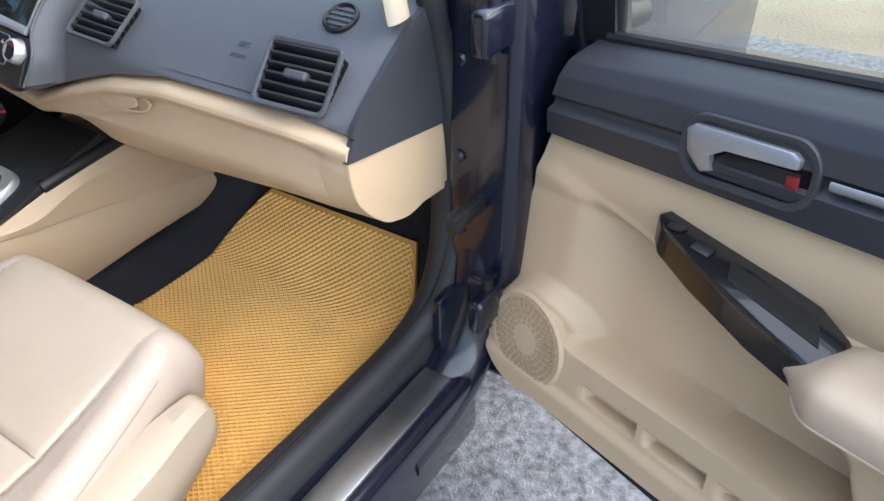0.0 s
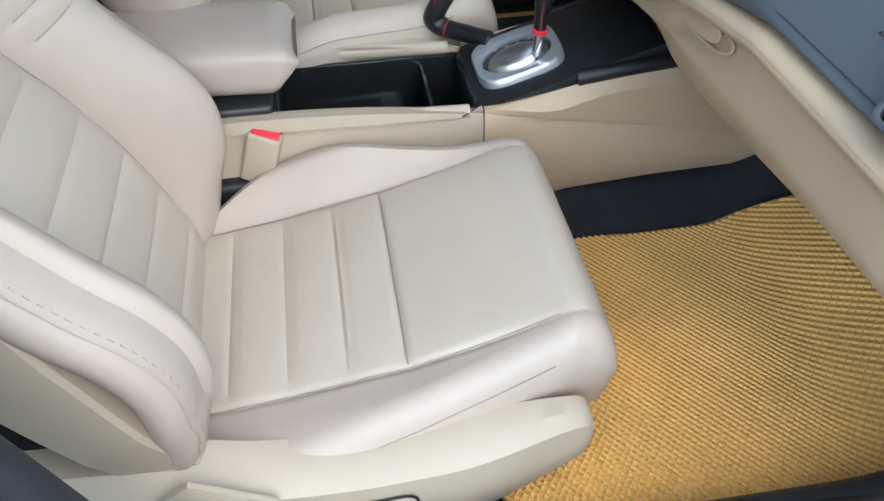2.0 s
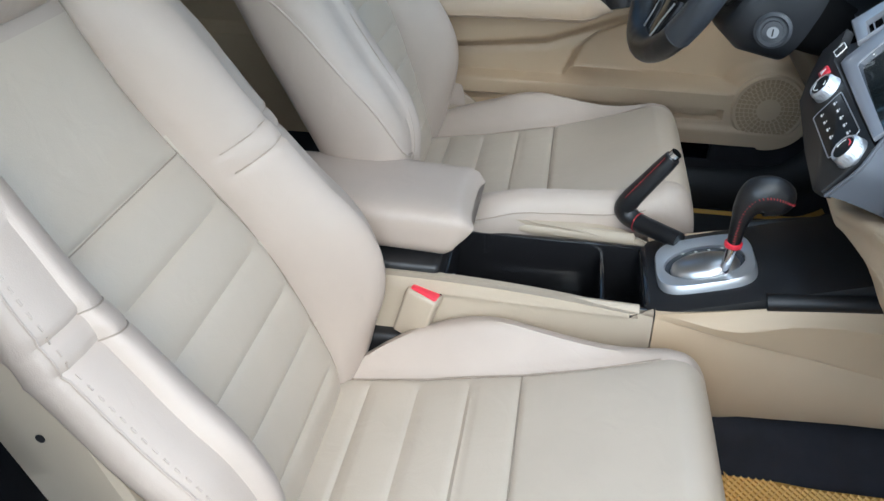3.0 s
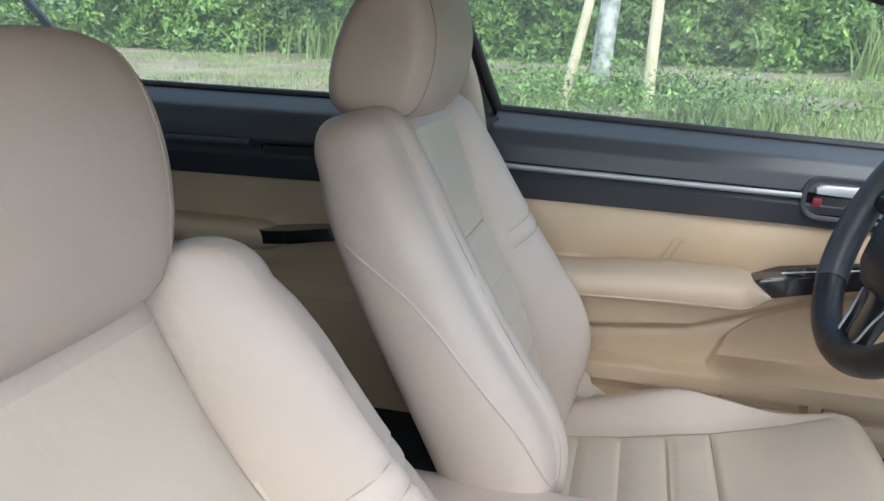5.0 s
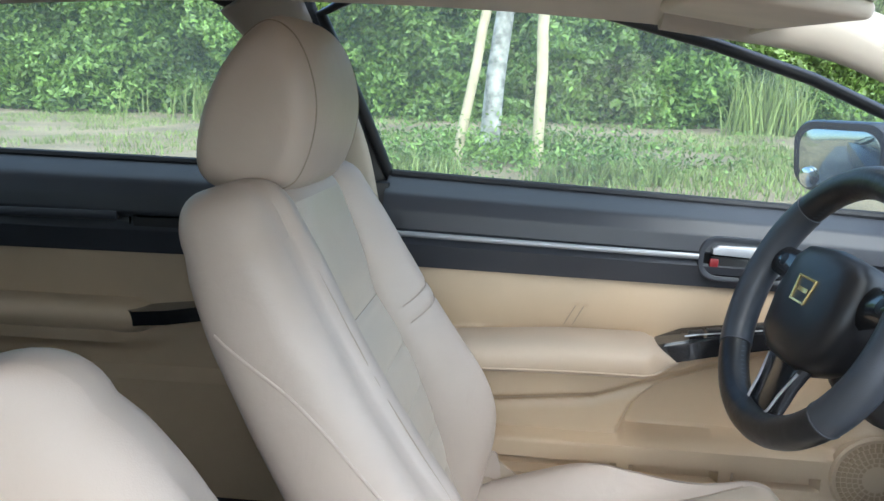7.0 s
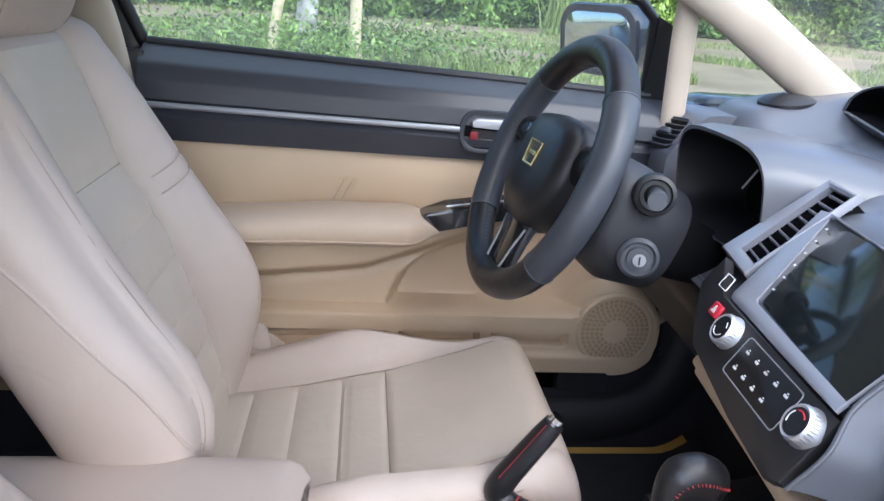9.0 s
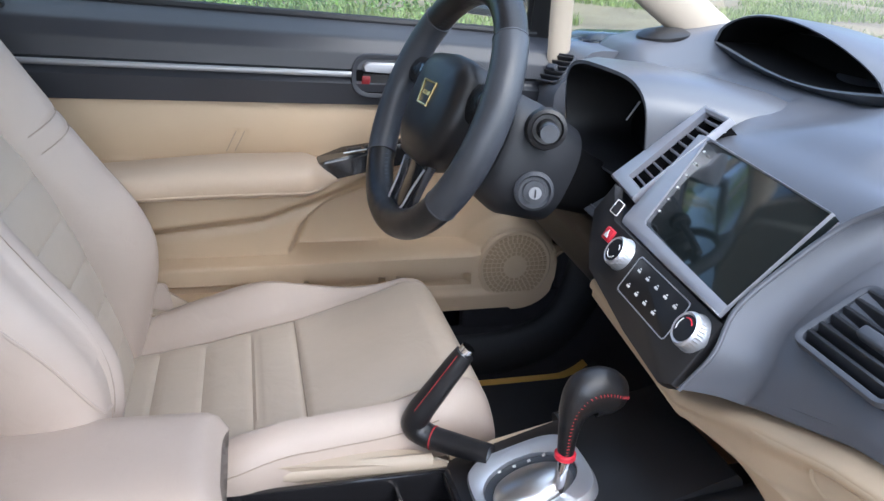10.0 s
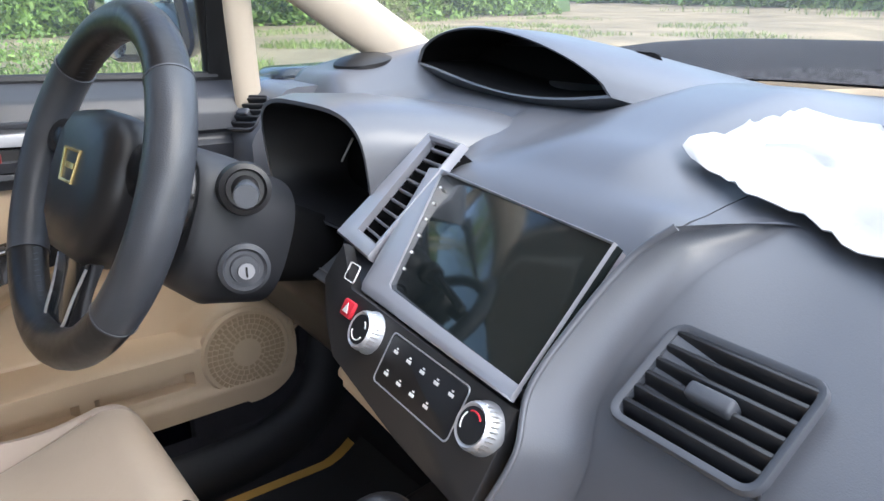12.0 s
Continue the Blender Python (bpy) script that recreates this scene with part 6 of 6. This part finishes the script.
for sx in (1, -1):
    def wall(y, t, sx=sx):
        hi, lo = side_z(y), lerp([-0.5, 0.4, 0.58, 0.72, 0.91], [0.36, 0.36, 0.405, 0.415, 0.42], y)
        groove, leaf = curve([-0.5, 0.42, 0.47, 0.62, 0.825, 0.9], [0.570, 0.564, 0.554, 0.530, 0.487, 0.470], y), curve([-0.5, 0.45, 0.53, 0.622, 0.74, 0.9], [0.571, 0.566, 0.564, 0.587, 0.588, 0.575], y)
        z = hi + (groove - hi) * 2 * t if t < 0.5 else groove + (lo - groove) * (2 * t - 1)
        fade = step(0.45, 0.56, y)
        if z < groove:
            off = 0.002 + 0.010 * math.sin(math.pi * min(max((groove - z) / (groove - lo), 0), 1)) ** 0.8
        else:
            off = 0.002 + 0.009 * step(groove, groove + 0.004, z) * fade + 0.008 * fade * min((z - groove) / max(leaf - groove, 0.004), 1)
            off -= 0.017 * fade * min(max((z - leaf) / max(hi - leaf, 0.004), 0), 1) ** 0.7
        return (-0.008 + sx * (lerp([-0.5, 0.40, 0.50, 0.9], [0.092, 0.092, 0.096, 0.098], y) + off), y, z)
    part("side_panel", slab(wall, list(np.linspace(0.442, 0.90, 70)), list(np.linspace(0, 1, 90)), 0.012 * sx), BEIGE, console, "beige moulded side panel")
    part("side_panel", slab(wall, list(np.linspace(-0.5, 0.440, 30)), list(np.linspace(0, 1, 30)), 0.012 * sx), SHIELD, console, "cream side panel beside the seat")
    part("top_rail", tube([(-0.008 + sx * 0.090, y, side_z(y) + 0.001) for y in np.linspace(-0.3, 0.42, 14)], 0.011, 10, flat=0.8, up=(0, 0, 1)), SHIELD, console)
tray = part("storage_tray", box(-0.090, 0.074, 0.145, 0.435, 0.455, 0.468, 0.003, 2), GLOSS, console, "black open storage tray")
for b_ in ((-0.090, -0.080, 0.145, 0.44, 0.46, 0.560), (0.064, 0.074, 0.145, 0.44, 0.46, 0.560), (-0.080, 0.064, 0.430, 0.44, 0.46, 0.565), (-0.080, 0.064, 0.145, 0.155, 0.46, 0.562)):
    part("tray_wall", box(*b_, 0.004, 2), GLOSS, tray)
part("tray_divider", box(-0.08, 0.064, 0.372, 0.378, 0.466, 0.548, 0.002, 2), GLOSS, console)
part("tray_divider", box(0.020, 0.060, 0.160, 0.164, 0.466, 0.55, 0.001, 1), STEEL, console)
part("armrest_bin", box(-0.095, 0.079, -0.30, 0.150, 0.45, 0.600, 0.008, 3), BLACK, console, "black bin under the armrest")
loops = []
for y in np.linspace(-0.29, 0.182, 48):
    e = math.sqrt(max(1 - ((y - 0.155) / 0.0275) ** 2, 0.0)) if y > 0.155 else (math.sqrt(max(1 - ((y + 0.255) / 0.036) ** 2, 0)) if y < -0.255 else 1)
    w, h = 0.068 + 0.014 * e, 0.010 + 0.030 * e
    zc_ = 0.638 - 0.004 * step(0.05, 0.18, y)
    loops.append([(-0.018 + w * math.copysign(abs(math.cos(a)) ** 0.45, math.cos(a)), y + 0.010 * step(0.10, 0.18, y) * math.sin(2.6 * math.sin(a) + 0.3), zc_ + h * math.copysign(abs(math.sin(a)) ** 0.6, math.sin(a)) + 0.003 * math.cos(a) ** 2) for a in (2 * math.pi * k / 48 for k in range(48))])
part("armrest", loft(loops), LEATHER, console, "padded cream leather armrest lid")
for k in (20, 28):
    part("seam", tube([Vector(loop[k]) + Vector((0, 0, -0.0002)) for loop in loops[6:-2]], 0.0009, 6), SEAM, console)
# selector housing: black mound, silver plate, gate
pm = facing((-0.006, 0.510, 0.590), (1, 0, 0), (0, 0.115, 0.036), (0, 0, 1))
part("selector_housing", plate([(0.090, 0.20), (-0.090, 0.20), (-0.092, -0.075), (-0.07, -0.088), (0.07, -0.088), (0.092, -0.075)], pm @ Matrix.Translation((0, 0, -0.03)), 0.028, 0.010), BLACK, console, "black selector housing")
gate_outline = [(0.060 * math.copysign(abs(math.cos(a)) ** 0.5, math.cos(a)), 0.066 * math.copysign(abs(math.sin(a)) ** 0.5, math.sin(a))) for a in (2 * math.pi * k / 48 for k in range(48))]
oval = [(0.040 * math.cos(a), 0.054 * math.sin(a)) for a in (2 * math.pi * k / 48 for k in range(48))]
splate = part("selector_plate", ring(gate_outline, oval, pm @ Matrix.Translation((0, 0, -0.004)), 0.014, 0.002), SILVER, console, "silver selector plate")
part("selector_gate", plate([(x * 0.99, y * 0.99) for x, y in oval], pm @ Matrix.Translation((0, 0, -0.004)), 0.006, 0.002), GREYGRIP, splate)
part("gate_dome", loft([[tuple(pm @ Vector((0.008 + x * k * 0.72, y * k * 0.86, h))) for x, y in oval] for k, h in ((1, 0.002), (0.93, 0.009), (0.75, 0.014), (0.4, 0.017), (0.1, 0.018))]), STEEL, splate, "bright domed gate cover")
for k in range(4):
    part("position_mark", moved(box(-0.034, -0.030, 0.026 - 0.018 * k, 0.030 - 0.018 * k, 0.0022, 0.0030, 0.0003, 1), pm), WHITE, splate)
part("front_tray", join(box(-0.085, 0.072, 0.60, 0.86, 0.50, 0.515, 0.005, 2)), BLACK, console, "black tray under the dash")
part("front_rim", tube(smooth_path([(0.082, 0.575, 0.600), (0.086, 0.65, 0.612), (0.088, 0.74, 0.622)], 6), 0.012, 10), BLACK, console)
part("front_rim", tube(smooth_path([(-0.098, 0.575, 0.600), (-0.102, 0.65, 0.612), (-0.104, 0.74, 0.622)], 6), 0.012, 10), BLACK, console)

lever = thing("gear_lever", "black leather gear lever with red stitching", "gear lever")
part("shaft", tube([(0.020, 0.530, 0.600), (0.020, 0.5335, 0.645)], 0.0065, 14), CHROME, lever, "chrome shaft")
spine = smooth_path([(0.020, 0.5335, 0.646), (0.020, 0.5335, 0.664), (0.020, 0.5345, 0.684), (0.020, 0.538, 0.703), (0.020, 0.548, 0.717), (0.020, 0.562, 0.7195), (0.020, 0.576, 0.717), (0.020, 0.586, 0.714), (0.020, 0.592, 0.712)], 6)
along = np.linspace(0, 1, len(spine))
deep = np.interp(along, [0, 0.12, 0.25, 0.37, 0.5, 0.62, 0.75, 0.87, 0.95, 1.0], [0.0085, 0.0095, 0.0115, 0.0165, 0.0265, 0.0275, 0.0235, 0.017, 0.010, 0.002])
broad = np.interp(along, [0, 0.12, 0.25, 0.37, 0.5, 0.75, 0.87, 0.95, 1.0], [0.0095, 0.0105, 0.0125, 0.0165, 0.0205, 0.0205, 0.016, 0.010, 0.002])
loops = []
for i, p in enumerate(spine):
    way = (spine[min(i + 1, len(spine) - 1)] - spine[max(i - 1, 0)]).normalized()
    up = way.cross(Vector((1, 0, 0))).normalized()
    loops.append([tuple(p + Vector((broad[i] * math.cos(a), 0, 0)) + up * (deep[i] * math.sin(a))) for a in (2 * math.pi * k / 28 for k in range(28))])
part("grip", loft(loops), BLACKLEATHER, lever, "black leather gear knob bent forward")
part("collar", disc((0.020, 0.5335, 0.640), (0.0, 0.0, 1), [(0.0095, 0), (0.0115, 0.002), (0.0115, 0.007), (0.009, 0.009)], 24), RED, lever, "red collar")
for sx in (1, -1):
    for k in range(34):
        f = k / 33 * 0.93 * (len(spine) - 1)
        i = int(f)
        q = spine[i].lerp(spine[min(i + 1, len(spine) - 1)], f - i)
        way = (spine[min(i + 1, len(spine) - 1)] - spine[max(i - 1, 0)]).normalized()
        up = way.cross(Vector((1, 0, 0))).normalized()
        at = q + Vector((sx * broad[i] * 0.97, 0, 0)) - up * (deep[i] * 0.26)
        part("stitch", tube([at - up * 0.0014, at + up * 0.0014 + way * 0.0006], 0.0006, 5), REDTHREAD, lever)

brake = thing("parking_brake_lever", "angled black leather parking brake lever with chrome button", "parking brake")
bp = smooth_path([(-0.060, 0.480, 0.592), (-0.090, 0.445, 0.590), (-0.112, 0.418, 0.590), (-0.122, 0.404, 0.600), (-0.121, 0.408, 0.618), (-0.117, 0.428, 0.652), (-0.112, 0.457, 0.699)], 8)
part("arm", tube(bp, list(np.interp(np.linspace(0, 1, len(bp)), [0, 0.3, 0.5, 0.7, 0.95, 1], [0.013, 0.0145, 0.017, 0.016, 0.0135, 0.012])), 18), BLACKLEATHER, brake)
part("button", tube([(-0.113, 0.454, 0.696), (-0.111, 0.461, 0.707)], 0.0085, 16), CHROME, brake, "chrome release button")
part("thread", tube([Vector(p) + Vector((0.010, -0.012, 0.003)) for p in bp[34:]], 0.0005, 6), REDTHREAD, brake)
part("thread", disc(tuple(bp[14]), bp[16] - bp[12], [(0.0152, -0.0008), (0.0152, 0.0008)], 20), REDTHREAD, brake)

# ---- loose things ----
def mat_z(x, y):
    return 0.343 + 0.128 * step(0.80, 1.0, y) + 0.16 * step(0.95, 1.10, y) + 0.012 * step(0.60, 0.64, x)


def mat_edge(y):
    """The two long edges of the mat at y."""
    return curve([0.30, 0.60, 0.68, 0.76, 0.86, 0.945], [0.130, 0.140, 0.148, 0.148, 0.152, 0.205], y), curve([0.30, 0.37, 0.41, 0.46, 0.60, 0.74, 0.80, 0.86, 0.945], [0.50, 0.55, 0.612, 0.626, 0.632, 0.634, 0.624, 0.600, 0.553], y)


mat_thing = thing("floor_mat", "ochre yellow foam floor mat with diamond cells", "floor mat")
part("sheet", slab(lambda u, y: (lambda e: (e[0] + (e[1] - e[0]) * u, y, mat_z(e[0] + (e[1] - e[0]) * u, y)))(mat_edge(y)), list(np.linspace(0, 1, 50)), list(np.linspace(0.30, 0.945, 70)), -0.008), MATSHADED, mat_thing)
cell, verts, faces = 0.0098, [], []
for r in range(int(0.635 / (cell * 0.5))):
    for c in range(int(0.52 / (cell * 1.25))):
        y = 0.305 + r * cell * 0.5
        x = 0.115 + (c + 0.5 * (r % 2)) * cell * 1.25
        lo, hi = mat_edge(y)
        if not lo + 0.008 < x < hi - 0.008:
            continue
        o = len(verts)
        for k, h in ((1.0, 0.0005), (0.80, 0.0042)):
            for dx, dy in ((0.60, 0), (0, 0.48), (-0.60, 0), (0, -0.48)):
                px, py = x + dx * cell * k, y + dy * cell * k
                verts.append((px, py, mat_z(px, py) + 0.0002 + (0.0042 if k == 1.0 else 0.0)))
        faces += [(o + i, o + (i + 1) % 4, o + 4 + (i + 1) % 4, o + 4 + i) for i in range(4)]
mesh_ob = raw("diamond_ribs", (verts, faces), MATLIT, mat_thing)
tagged(mesh_ob, kind="stuff")

def paper_point(u, v):
    p = np.array((0.055, 0.850)) * (1 - u) * (1 - v) + np.array((0.275, 0.785)) * u * (1 - v) + np.array((0.080, 1.000)) * (1 - u) * v + np.array((0.40, 0.915)) * u * v
    k = 0.012 * noise.noise(Vector((u * 3, v * 3, 2))) + 0.008 * noise.noise(Vector((u * 8, v * 8, 5)))
    x, y = p + 0.02 * noise.noise(Vector((u * 4, v * 4, 8)))
    best = min(((abs(dash_point(x, t)[1] - y), dash_point(x, t)[2]) for t in np.linspace(0, 0.7, 60)))[1]
    return (x, y, best + 0.010 + abs(k))


tagged(part("paper_sheet", slab(paper_point, list(np.linspace(0, 1, 24)), list(np.linspace(0, 1, 24)), 0.0008), PAPER), "crumpled white paper sheet lying on the dashboard", "paper")

# the driver's mat shows as an edge below the wheel
driver_mat = thing("floor_mat", "ochre yellow foam mat under the driver's feet", "floor mat")
part("sheet", slab(lambda x, y: (x, y, mat_z(0.3, y) + 0.004), list(np.linspace(-0.60, -0.14, 20)), list(np.linspace(0.30, 0.86, 34)), -0.008), MATSHADED, driver_mat)
# black cover added so that only the mat's edge shows
part("mat_cover", slab(lambda x, y: (x, y, mat_z(0.3, y) + 0.009), list(np.linspace(-0.572, -0.135, 20)), list(np.linspace(0.29, 0.87, 30)), -0.004), RUBBER, driver_mat, "black cover added over the mat, leaving an edge bare")

# hinge pillar fittings seen through the open door
part("door_check", join(box(0.735, 0.755, 0.76, 0.845, 0.645, 0.670, 0.004, 2)), BLACK, shell, "door check arm")
for z in (0.50, 0.92):
    br = part("hinge_bracket", join(box(0.735, 0.775, 0.815, 0.84, z - 0.035, z + 0.035, 0.008, 3), box(0.765, 0.79, 0.77, 0.84, z - 0.028, z + 0.028, 0.008, 3)), NAVY, shell, "navy door hinge")
    part("hinge_pin", tube([(0.772, 0.815, z - 0.045), (0.772, 0.815, z + 0.045)], 0.009, 12), BLACK, br)
for x, z in ((0.712, 0.60), (0.712, 0.72), (0.715, 0.86), (0.745, 1.0 - 0.06)):
    part("bolt", disc((x, 0.835, z), (0, -1, 0), [(0.010, -0.002), (0.010, 0.003), (0.006, 0.006), (0, 0.006)], 6), NAVY, shell)
part("jamb_trim", box(0.700, 0.716, 0.775, 0.84, 0.40, 0.50, 0.005, 2), NAVY, shell)
part("striker", tube(smooth_path([(0.735, 0.005, 0.79), (0.765, -0.01, 0.79), (0.765, -0.045, 0.79), (0.735, -0.06, 0.79)], 5), 0.005, 8), STEEL, shell, "steel door striker")
